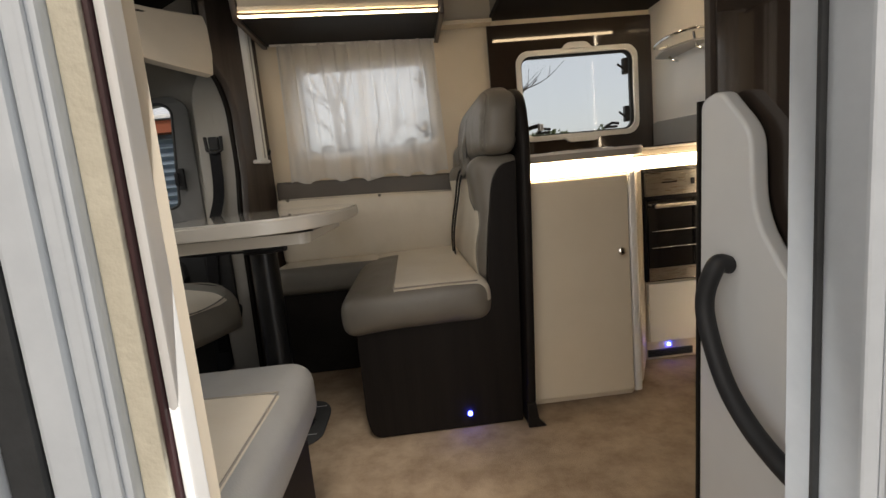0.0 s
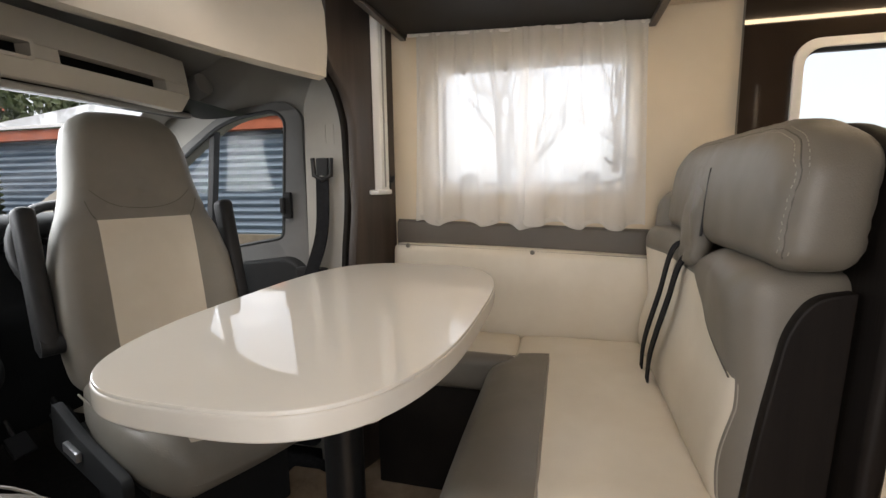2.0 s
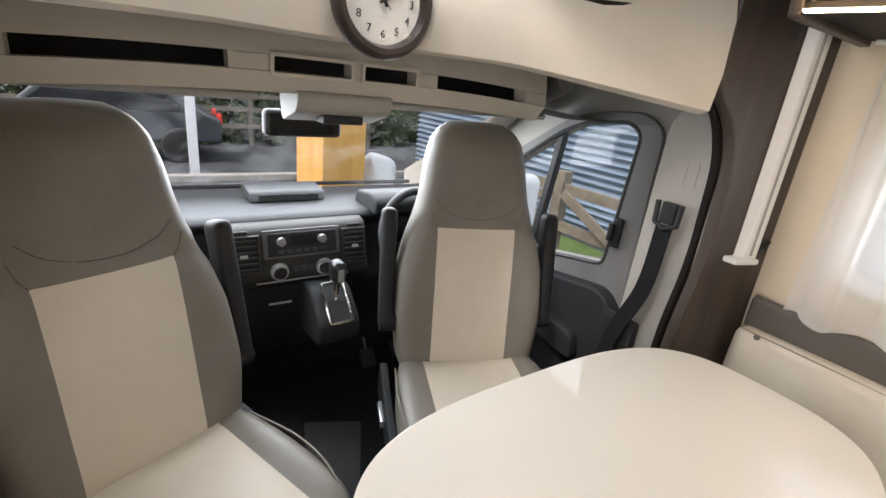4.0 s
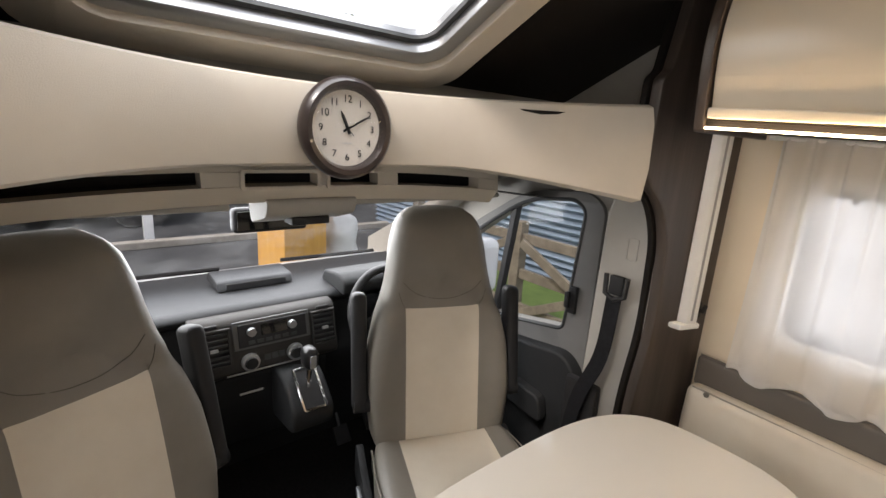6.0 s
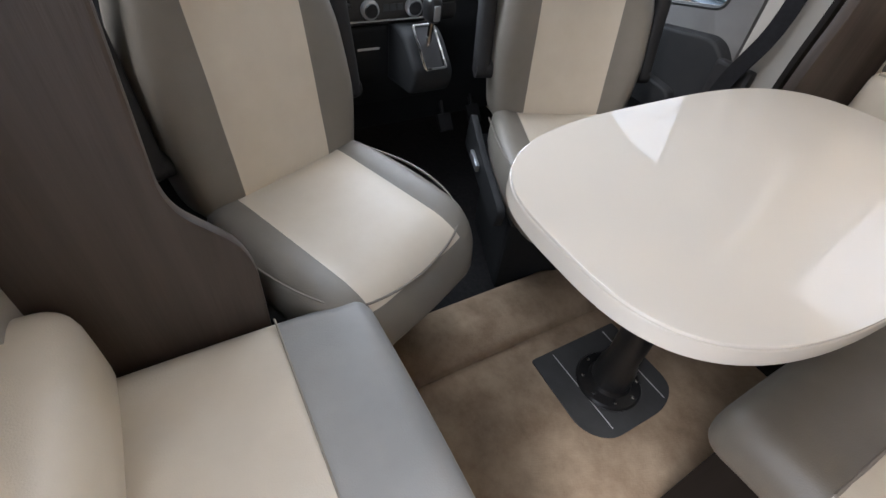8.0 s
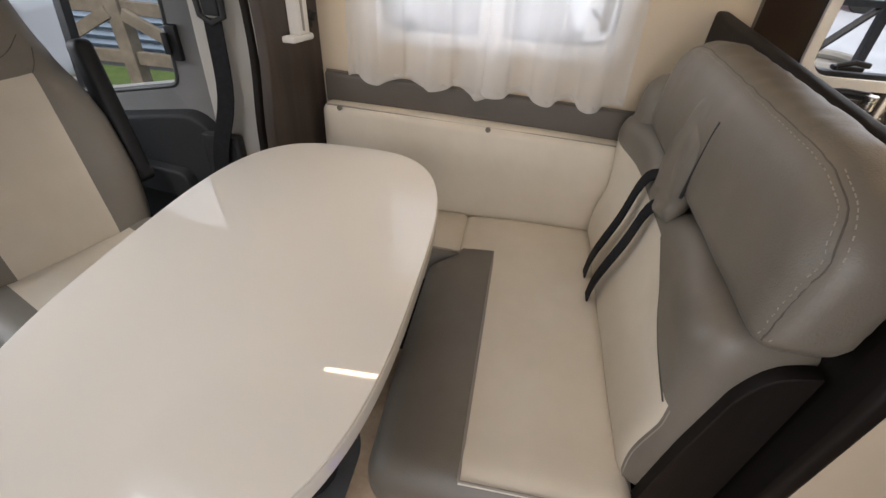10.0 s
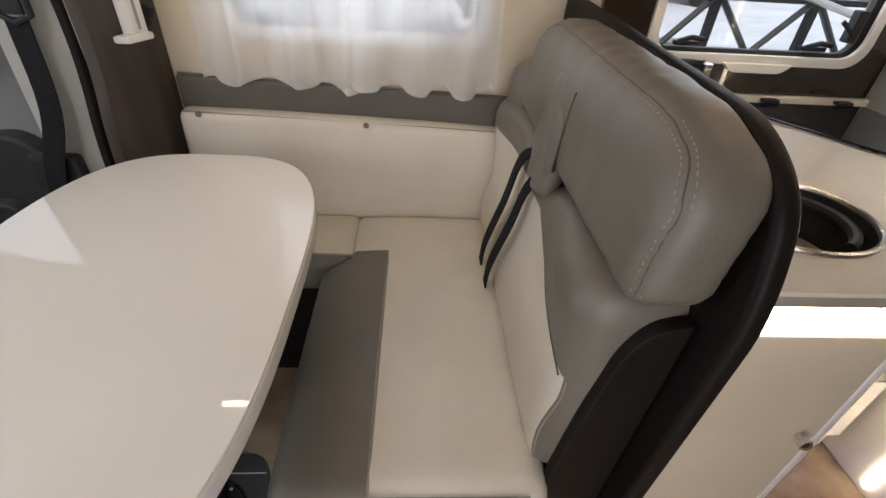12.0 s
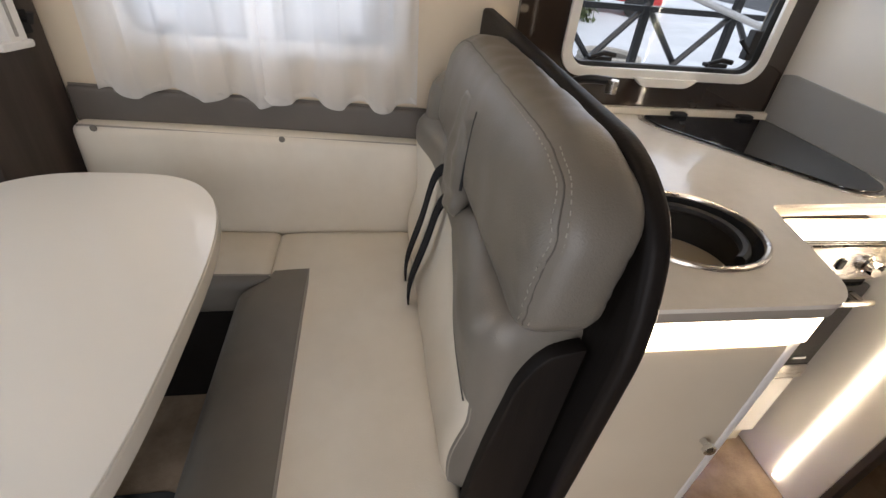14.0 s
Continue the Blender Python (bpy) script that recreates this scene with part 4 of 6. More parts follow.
ov = thing("oven", "stainless steel built-in oven with dark glass door", "oven")
OX0, OX1, OY = 0.800, 1.132, 1.865
part("body", box(OX0, OY, 0.352, OX1, 2.30, 0.835, 0.004), BLACKP, ov)
part("vent", box(OX0 + 0.005, OY - 0.008, 0.815, OX1 - 0.005, OY - 0.001, 0.833, 0.002), GASKET, ov, "dark vent slot")
for k in range(3):
    part("vent_slat", box(OX0 + 0.008, OY - 0.011, 0.8165 + k * 0.006, OX1 - 0.008, OY - 0.0085, 0.819 + k * 0.006, 0.0005), STEEL, ov)
part("control_panel", box(OX0 + 0.002, OY - 0.014, 0.715, OX1 - 0.002, OY - 0.001, 0.812, 0.004), STEEL, ov)
kn = part("control_knob", lathe([(0, -0.015), (0.026, -0.015), (0.025, -0.022), (0.019, -0.026), (0.018, -0.045), (0, -0.046)], 22, "y", (1.075, OY, 0.765)), CHROME, ov, "chrome control knob")
part("pointer", box(1.072, OY - 0.050, 0.768, 1.078, OY - 0.0465, 0.783, 0.001), BLACKP, kn)
part("ignition_button", box(0.992, OY - 0.021, 0.752, 1.008, OY - 0.0145, 0.778, 0.003), BLACKP, ov, "black ignition button")
part("lettering", box(0.87, OY - 0.0155, 0.765, 0.935, OY - 0.0143, 0.771, 0.0), INK, ov, "small dark printed bar")
dr = part("door", box(OX0 + 0.002, OY - 0.020, 0.36, OX1 - 0.002, OY - 0.0015, 0.70, 0.004), BLACKGLASS, ov, "black glass oven door")
part("door_trim", box(OX0 + 0.003, OY - 0.0235, 0.362, OX1 - 0.003, OY - 0.0205, 0.415, 0.001), STEEL, dr, "steel strip")
part("label", box(1.06, OY - 0.0225, 0.44, 1.10, OY - 0.0207, 0.447, 0.0), PALEINK, dr, "pale printed bar")
part("handle", merge(tube([(OX0 + 0.02, OY - 0.055, 0.675), (OX1 - 0.02, OY - 0.055, 0.675)], 0.008, 10), box(OX0 + 0.04, OY - 0.052, 0.668, OX0 + 0.055, OY - 0.021, 0.682, 0.002), box(OX1 - 0.055, OY - 0.052, 0.668, OX1 - 0.04, OY - 0.021, 0.682, 0.002)), STEEL, ov, "steel bar handle")
for k in range(2):
    part("rack", tube([(OX0 + 0.02, OY - 0.0215, 0.50 + k * 0.07), (OX1 - 0.09, OY - 0.0215, 0.50 + k * 0.07)], 0.0012, 6), STEEL, ov, "steel rack line")
dw = thing("drawer_unit", "white gloss drawer unit below the oven", "drawer")
part("body", box(OX0, OY + 0.004, 0.085, OX1, 2.30, 0.348, 0.004), CABW, dw)
part("front", box(OX0 + 0.002, OY - 0.014, 0.09, OX1 - 0.002, OY + 0.0035, 0.345, 0.003), CABWHITE, dw, "white gloss drawer front")
pl = thing("plinth", "white kitchen plinth with a black vent grille and blue light", "plinth")
part("board", box(OX0 - 0.005, OY + 0.01, 0.003, OX1, OY + 0.03, 0.083, 0.002), CABW, pl)
gr = part("grille", box(OX0 + 0.0, OY + 0.002, 0.016, OX0 + 0.20, OY + 0.0095, 0.048, 0.002), GASKET, pl, "black vent grille")
for k in range(4):
    part("slat", box(OX0 + 0.004, OY - 0.001, 0.019 + k * 0.007, OX0 + 0.196, OY + 0.0018, 0.022 + k * 0.007, 0.0005), BLACKP, gr)
part("floor_light", lathe([(0, 0.009), (0.007, 0.009), (0.007, 0.004), (0, 0.003)], 12, "y", (OX0 + 0.095, OY, 0.066)), BLUELED, pl, "small glowing blue LED")
part("light_strip", box(0.745, OY - 0.012, LIP, 1.13, OY - 0.002, 0.880, 0.002), LED, ov, "glowing warm LED strip below the worktop")

solid("wall_kitchen_end", box(1.15, 1.62, 0.002, 1.18, WY - 0.002, CEIL - 0.002, 0.004), WALLWHITE, "white gloss wall at the end of the kitchen", "wall", **structure)
solid("led_profile", box(1.141, 1.722, 0.03, 1.149, 1.734, 1.75, 0.002), LEDW, "glowing vertical LED strip on the white end wall", "light strip")
solid("dark_edge_trim", box(1.146, 1.600, 0.002, 1.184, 1.6185, CEIL - 0.004, 0.003), WOOD, "dark brown trim at the wall end", "trim", **structure)
solid("splash_board", prism(rounded([(1.905, 0.9175), (1.905, 1.03), (1.925, 1.045), (2.37, 1.06), (WY - 0.03, 1.05), (WY - 0.03, 0.9175)], [0, .02, .02, .02, 0, 0]), "x", 1.142, 1.1495, 0.002), SPLASH, "grey splash board on the end wall beside the hob", "splash board")
sh = thing("corner_shelf", "small chrome and glass shelf on the white end wall", "shelf")
part("rail", tube(spline([(1.149, 1.93, 1.385), (1.06, 1.94, 1.385), (1.02, 2.06, 1.385), (1.06, 2.22, 1.385), (1.149, 2.23, 1.385)]), 0.006, 8), CHROME, sh)
part("glass_shelf", prism(rounded([(1.149, 1.92), (1.06, 1.93), (1.01, 2.06), (1.06, 2.23), (1.149, 2.24)], [0, .03, .05, .03, 0]), "z", 1.335, 1.342, 0.002), SPLASH, sh, "smoked shelf plate")
for yy in (1.98, 2.18):
    part("bracket", tube([(1.149, yy, 1.31), (1.11, yy, 1.325), (1.10, yy, 1.384)], 0.006, 8), CHROME, sh, "chrome bracket")

# ---- wardrobe and grab board right of the entrance ----
wr = thing("wardrobe", "dark brown gloss wardrobe beside the entrance", "wardrobe")
part("body", box(0.440, NY + 0.006, 0.004, 1.10, 0.885, CEIL - 0.006, 0.004), WOODGLOSS, wr)
part("edge_trim", box(0.432, 0.887, 0.004, 0.456, 0.904, CEIL - 0.008, 0.002), WOOD, wr)
gb = thing("grab_board", "white shaped entry board with a black grab handle", "board")
outline = rounded([(0.955, 0.004), (0.925, 0.955), (0.872, 0.965), (0.795, 0.885), (0.790, 0.745), (0.705, 0.635), (0.60, 0.60), (NY + 0.01, 0.59), (NY + 0.01, 0.004)], [0, .02, .02, .03, .05, .06, .1, 0, 0])
part("board", prism([(u - 0.056 if u > 0.5 else u, v) for u, v in outline], "x", 0.400, 0.430, 0.007, 3), BOARDW, gb)
part("edge_trim", prism([(0.9015, 0.004), (0.909, 0.004), (0.879, 0.955), (0.8715, 0.955)], "x", 0.398, 0.4315, 0.002), DARKWALL, gb, "dark edge strip")
part("grab_handle", tube(spline([(0.399, 0.79, 0.655), (0.372, 0.79, 0.655), (0.360, 0.805, 0.575), (0.358, 0.755, 0.465), (0.358, 0.69, 0.405), (0.360, 0.61, 0.37), (0.370, 0.56, 0.36), (0.399, 0.55, 0.355)]), 0.0165, 12), BLACKP, gb, "black curved grab handle")

# ---- entrance door frame ----
dfm = tagged(thing("door_1", "white aluminium entrance door frame with rubber seals", "door frame"), kind="structure")


def jamb(x, s):
    """An upright of the frame at x; s: the side on which the opening lies."""
    def up(name, u0, u1, v0, v1, m, label="", r=0.004):
        a, b = sorted((x - s * u0, x - s * u1))
        part(name, box(a, v0, -0.05, b, v1, 1.775, r), m, dfm, label)
    if s > 0:
        up("lip", -0.010, -0.0015, 0.370, 0.394, WHITEP, "pale inner lip", 0.003)
        up("seal", -0.001, 0.0035, 0.366, 0.394, MAROON, "maroon rubber seal", 0.0015)
        up("core", 0.004, 0.024, 0.362, 0.394, SEALCREAM, "cream inner strip", 0.002)
    else:
        up("liner", 0.005, 0.0105, 0.3945, 0.431, ALU, "white reveal strip", 0.001)
        up("seal", -0.003, 0.004, 0.389, 0.394, GASKET, "dark rubber seal", 0.002)
        up("core", 0.0045, 0.022, 0.350, 0.394, ALU, "", 0.003)
    up("upright", 0.0245, 0.050, 0.352, 0.394, ALU)
    up("rib", 0.030, 0.036, 0.347, 0.3515, ALU)
    up("rib", 0.0505, 0.078, 0.346, 0.394, ALU)
    up("gasket", 0.0785, 0.104, 0.342, 0.394, GASKET, "dark rubber gasket")
    up("outer_skin", 0.1045, 0.30, 0.336, 0.3945, ALU)


jamb(-0.370, 1)
jamb(0.195, -1)
part("head_rail", box(-0.50, 0.345, 1.777, 0.33, 0.394, 1.84, 0.006), ALU, dfm)
part("threshold", box(-0.369, 0.36, -0.09, 0.205, 0.428, -0.004, 0.006), STEEL, dfm, "metal threshold")
part("latch_plate", merge(prism(rounded([(-0.430, 0.44), (-0.397, 0.44), (-0.397, 0.50), (-0.377, 0.53), (-0.420, 0.52)], [.01] * 5), "y", 0.325, 0.345, 0.003)), WHITEP, dfm, "white latch hook")
part("bolt", lathe([(0, 0.3245), (0.008, 0.3245), (0.007, 0.319), (0, 0.318)], 12, "y", (-0.413, 0, 0.455)), STEEL, dfm, "steel screw")
part("striker", merge(tube(spline([(0.225, 0.325, 0.42), (0.210, 0.29, 0.43), (0.215, 0.27, 0.47), (0.235, 0.30, 0.49)]), 0.008, 8), box(0.215, 0.3, 0.38, 0.250, 0.328, 0.44, 0.004)), STEEL, dfm, "grey metal striker")


# ---- cab ----
CY = 1.43                      # middle of the vehicle
SY1, SY0 = 2.36, 0.50          # inner faces of the cab's sides
CF = -0.03                     # cab floor

solid("cab_floor", box(-2.9, SY0 - 0.06, CF - 0.04, -0.985, SY1 + 0.06, CF, 0.0), CABMAT, "black carpeted cab floor", "floor", **structure)
st = thing("carpet_step", "beige carpet covered step towards the cab", "step")
part("nosing", prism(rounded([(-1.135, CF + 0.001), (-1.135, 0.065), (-1.02, 0.068), (-0.945, 0.030), (-0.935, 0.002), (-0.978, 0.002), (-0.984, CF + 0.001)], [0, .02, .02, .02, 0, 0, 0]), "y", 0.86, 2.10, 0.004), CARPET, st)
solid("rubber_mat", prism(rounded([(-1.95, 1.50), (-1.20, 1.30), (-1.24, 1.44), (-1.85, 1.72)], [.02] * 4), "z", CF + 0.001, CF + 0.008, 0.002), RUBBER, "grey rubber mat strip on the cab floor", "floor mat")

# bulkhead pad over the cab with the clock
bh = thing("overhead_bulkhead", "cream padded bulkhead curving over the cab", "bulkhead")
bm = bmesh.new()
rows = []
for i in range(41):
    y = 0.74 + (2.13 - 0.74) * i / 40
    d = (y - 1.435) / 0.695
    x = -1.285 + 0.33 * abs(d) ** 2.5
    zb = 1.455 - (0.062 if d > 0 else 0.03) * max(0.0, (abs(d) - 0.4) / 0.6) ** 1.5
    zt = 1.624 + 0.016 * d * d
    ring = []
    for u, v in ((0.0, 0.0), (0.012, 0.02), (0.020, 0.35), (0.016, 0.8), (0.006, 0.97), (-0.008, 1.0), (-0.03, 1.0), (-0.03, 0.0), (-0.012, -0.02)):
        ring.append(bm.verts.new((x + u, y, zb + (zt - zb) * v)))
    rows.append(ring)
for a, b in zip(rows, rows[1:]):
    for k in range(9):
        bm.faces.new((a[k], a[(k + 1) % 9], b[(k + 1) % 9], b[k]))
bm.faces.new(rows[0])
bm.faces.new(rows[-1])
part("pad", bm, HEAD, bh)
part("shelf", prism([(-0.99, 0.742), (-1.25, 1.1), (-1.31, 1.43), (-1.25, 1.76), (-0.99, 2.128), (-1.42, 2.128), (-1.42, 0.742)], "z", 1.598, 1.610, 0.0), DARKWALL, bh, "dark shelf behind the pad")

ck = thing("wall_clock", "round wall clock with dark frame and white face", "clock")
K = Vector((-1.262, 1.430, 1.534))


def on_clock(u, v, w):
    return (K.x + w, K.y + u, K.z + v)


part("rim", lathe([(0.0, 0.0), (0.104, 0.0), (0.107, 0.012), (0.104, 0.026), (0.096, 0.034), (0.086, 0.032), (0.080, 0.020), (0.078, 0.012), (0.0, 0.012)], 48, "x", K), mat("dark_clock_frame", (0.020, 0.014, 0.013), 0.3, color2=(0.03, 0.02, 0.018), scale=12, coat=0.3), ck, "dark brown glossy frame")
fc = part("face", lathe([(0.0, 0.013), (0.0785, 0.013), (0.0785, 0.0145), (0.0, 0.0148)], 48, "x", K), CLOCKFACE, ck, "white clock face")


def text_mesh(s, size):
    cur = bpy.data.curves.new("txt", "FONT")
    cur.body, cur.size, cur.align_x, cur.align_y, cur.extrude = s, size, "CENTER", "CENTER", 0.0004
    tmp = bpy.data.objects.new("txt", cur)
    me = bpy.data.meshes.new_from_object(tmp)
    bpy.data.objects.remove(tmp)
    bpy.data.curves.remove(cur)
    bm = bmesh.new()
    bm.from_mesh(me)
    bpy.data.meshes.remove(me)
    return bm


for h in range(1, 13):
    a = radians(30 * h)
    bm = text_mesh(str(h), 0.021)
    # the text stands upright and faces the living area
    moved(bm, Matrix.Translation(on_clock(0.060 * math.sin(a), 0.060 * math.cos(a), 0.0155)) @ Matrix(((0, 0, 1, 0), (1, 0, 0, 0), (0, 1, 0, 0), (0, 0, 0, 1))))
    part("numeral", bm, INK, fc, smooth=False)
for hour, length, w in ((11.18, 0.040, 0.0035), (2.05, 0.062, 0.0025)):
    a = radians(30 * hour)
    d, n = Vector((math.sin(a), math.cos(a))), Vector((math.cos(a), -math.sin(a)))
    pts = [d * -0.012 + n * w, d * length * 0.7 + n * w, d * length, d * length * 0.7 - n * w, d * -0.012 - n * w]
    part("hand_piece", prism([(K.y + p.x, K.z + p.y) for p in pts], "x", K.x + 0.0175, K.x + 0.0188, 0), INK, ck, "black clock pointer")
a = radians(30 * 4.6)
part("second_pointer", tube([on_clock(0, 0, 0.0195), on_clock(0.02 * math.sin(a), 0.02 * math.cos(a), 0.0195)], 0.0008, 6), INK, ck)
part("lettering", box(K.x + 0.0152, K.y - 0.012, K.z - 0.031, K.x + 0.0158, K.y + 0.012, K.z - 0.029, 0), PALEINK, ck, "small printed bar")
part("glass", lathe([(0.0, 0.024), (0.081, 0.024), (0.081, 0.025), (0.0, 0.0255)], 40, "x", K), GLASS, ck).visible_shadow = False

# header panel over the windscreen with open trays
hd = thing("cab_header", "beige header shelf over the windscreen with open trays", "shelf")


def head_x(y):
    return -1.50 + 0.10 * ((y - CY) / 0.9) ** 2


def header_strip(z0, z1, d0, d1, y0, y1, n=24):
    bm = bmesh.new()
    rows = []
    for i in range(n + 1):
        y = y0 + (y1 - y0) * i / n
        x = head_x(y)
        drop = -0.05 * abs((y - CY) / 0.9) ** 2.5
        rows.append([bm.verts.new((x + u, y, z + drop)) for u, z in ((d0, z0), (d1, z1), (d1 - 0.05, z1 + 0.002), (d0 - 0.05, z0 + 0.002))])
    for a, b in zip(rows, rows[1:]):
        for k in range(4):
            bm.faces.new((a[k], a[(k + 1) % 4], b[(k + 1) % 4], b[k]))
    bm.faces.new(rows[0])
    bm.faces.new(rows[-1])
    return bm


part("lower_lip", header_strip(1.338, 1.384, -0.030, 0.008, SY0 + 0.02, 2.10), HEADPL, hd)
part("upper_lip", header_strip(1.420, 1.50, 0.004, -0.01, SY0 + 0.02, 2.10), HEADPL, hd)
# black back and floor put the shade inside the open trays into colour
part("tray_back", box(-1.70, SY0 + 0.03, 1.33, -1.66, SY1 - 0.03, 1.50, 0.0), BLACKP, hd, "tray back, black for the shade in the recess")
part("tray_floor", header_strip(1.372, 1.380, -0.15, 0.0, SY0 + 0.03, SY1 - 0.03), BLACKP, hd, "tray floor, black for the shade in the recess")
for y0, y1 in ((SY0 + 0.02, 0.84), (1.19, 1.282), (1.473, 1.500), (1.655, 1.72), (2.02, 2.10)):
    part("divider", header_strip(1.385, 1.419, 0.008, 0.004, y0, y1, 6), HEADPL, hd)
for y0, y1 in ((1.276, 1.478), (1.495, 1.66)):
    x = head_x((y0 + y1) / 2)
    part("slot_frame", bevel(plate(rrect(y0, 1.374, y1, 1.426, 0.008), [rrect(y0 + 0.009, 1.383, y1 - 0.009, 1.417, 0.005)], "x", x + 0.010, x + 0.016), 0.002), HEADPL, hd, "beige slot frame")
part("top", header_strip(1.532, 1.62, -0.25, -0.05, SY0 + 0.02, SY1 - 0.02), CABTRIM, hd)
for y0, y1 in ((0.62, 1.27), (1.62, 2.24)):
    sv = solid("sun_visor", moved(pillow(-0.10, y0, -0.010, 0.06, y1, 0.010, 0.009, 0.06), pose(-1.62, 0, 1.332, 0, 10, 0)), CABTRIM, "grey-beige folded sun visor below the header", "sun visor", group="sun visors")
rc = thing("roof_console", "grey-beige interior light console above the mirror", "console")
part("housing", prism(rounded([(-1.68, 1.352), (-1.505, 1.346), (-1.52, 1.298), (-1.65, 1.262)], [.01, .02, .03, .02]), "y", 1.345, 1.60, 0.012, 3), CABTRIM, rc)
part("lamp_lens", box(-1.60, 1.42, 1.268, -1.54, 1.53, 1.29, 0.004), BLACKP, rc, "dark lamp lens")
mr = thing("rear_view_mirror", "black interior rear-view mirror", "mirror")
part("housing", pillow(-1.84, 1.335, 1.198, -1.795, 1.575, 1.278, 0.017, 0.04), BLACKP, mr)
# the dark reflection of the cabin is put into the glass colour
part("mirror_glass", box(-1.794, 1.347, 1.209, -1.7915, 1.563, 1.268, 0.001), BLACKGLASS, mr, "mirror glass, black for the dark cabin it reflects")
part("stem", tube([(-1.82, 1.45, 1.27), (-1.87, 1.45, 1.288), (-1.88, 1.45, 1.31)], 0.012, 8), BLACKP, mr)

# cab sides with the door windows
SIDE = [(-2.75, -0.3), (-0.885, -0.3), (-0.885, 2.0), (-1.45, 1.85), (-1.75, 1.42), (-2.75, 0.90)]
WOP = rounded([(-1.272, 0.858), (-1.237, 1.31), (-1.285, 1.342), (-1.50, 1.318), (-1.72, 1.175), (-2.05, 0.93), (-2.02, 0.86), (-1.60, 0.80)], [.03, .04, .05, .1, .1, .06, .03, .05])
for name, y0, y1, s in (("wall_cab_driver", SY1, SY1 + 0.05, -1), ("wall_cab_passenger", SY0 - 0.05, SY0, 1)):
    inner = y0 if s < 0 else y1
    solid(name, plate(SIDE, [WOP], "y", y0, y1), CABTRIM, "grey-beige cab side with the door window opening", "wall", **structure)
    cd = thing("cab_door", "grey plastic cab door trim with window and latch", "door", group="cab doors")

    def yy(a, b):
        return (inner + s * a, inner + s * b) if s > 0 else (inner + s * b, inner + s * a)
    ya, yb = yy(0.002, 0.022)
    big = rounded([(-1.165, 0.60), (-1.165, 1.33), (-1.235, 1.375), (-1.50, 1.352), (-1.78, 1.18), (-2.12, 0.93), (-2.12, 0.60)], [.03, .05, .06, .1, .1, .06, 0])
    part("window_trim", bevel(plate(big, [WOP], "y", ya, yb), 0.004), CABGREY, cd, "dark grey window surround")
    ya, yb = yy(0.002, 0.075)
    part("lower_panel", prism(rounded([(-1.13, 0.02), (-1.15, 0.72), (-1.22, 0.79), (-1.6, 0.74), (-2.1, 0.84), (-2.2, 0.02)], [.05, .05, .05, .1, .05, 0]), "y", ya, yb, 0.012, 3), DASHP, cd, "charcoal lower door panel")
    ya, yb = yy(0.076, 0.12)
    part("armrest", prism(rounded([(-1.25, 0.50), (-1.27, 0.60), (-1.75, 0.66), (-1.80, 0.56)], [.03] * 4), "y", ya, yb, 0.01, 3), DASHP, cd)
    g = part("pane", plate(WOP, [], "y", *yy(-0.03, -0.026)), GLASS, cd)
    g.visible_shadow = False
    part("window_divider", prism([(-1.650, 0.81), (-1.622, 0.81), (-1.560, 1.285), (-1.588, 1.27)], "y", *yy(-0.02, 0.012), 0.003), BLACKP, cd, "black upright window divider")
    part("seal", merge(tube([(u, inner + s * 0.018, v) for u, v in WOP], 0.008, 6, True)), GASKET, cd, "black rubber seal")
    part("lock", merge(box(-1.255, yy(0.022, 0.04)[0], 0.935, -1.222, yy(0.022, 0.04)[1], 1.035, 0.005), box(-1.262, yy(0.04, 0.052)[0], 0.955, -1.243, yy(0.04, 0.052)[1], 1.015, 0.005)), BLACKP, cd, "black window latch")
    # door post with the belt
    ya, yb = yy(0.002, 0.115)
    pillar = solid("door_post", prism(rounded([(-0.90 if s < 0 else -0.996, 0.0), (-0.90 if s < 0 else -0.996, 1.48), (-1.04, 1.46), (-1.10, 1.36), (-1.115, 0.6), (-1.10, 0.0)], [0, 0, .05, .05, .1, 0]), "y", ya, yb, 0.008), CABTRIM, "grey-beige padded door post", "door post")
    sb = thing("seat_belt", "black seat belt hanging from the door post", "seat belt", group="cab seat belts", at=pose(-0.03, 0, -0.012))
    yb2 = inner + s * 0.135
    part("anchor", merge(box(-1.012, min(yb2 - 0.016, yb2 + 0.006), 1.105, -0.968, max(yb2 - 0.016, yb2 + 0.006) , 1.165, 0.006), tube([(-1.025, yb2 + s * 0.012, 1.165), (-1.022, yb2 + s * 0.012, 1.105), (-0.99, yb2 + s * 0.016, 1.09), (-0.958, yb2 + s * 0.012, 1.105), (-0.955, yb2 + s * 0.012, 1.165)], 0.008, 8)), BLACKP, sb, "black belt guide")
    part("webbing", strap(spline([(-0.99, yb2 + s * 0.012, 1.10), (-1.0, yb2 + s * 0.020, 0.90), (-1.06, yb2 + s * 0.03, 0.70), (-1.085, yb2 + s * 0.03, 0.40), (-1.09, yb2 + s * 0.02, 0.16)], 5), 0.048, (1, 0, 0)), BELT, sb)
    part("reel_cover", box(-1.12, yy(0.116, 0.150)[0], 0.30, -0.998, yy(0.116, 0.150)[1], 0.78, 0.012), BLACKP, sb, "black belt cover")
    pt = solid("post_panel", bevel(plate(rrect(-1.02, 1.20, -0.985, 1.27, 0.006), [rrect(-1.017, 1.203, -0.988, 1.267, 0.005)], "y", *yy(0.1155, 0.1175)), 0.0), CABTRIM, "small square cover on the door post", "cover")

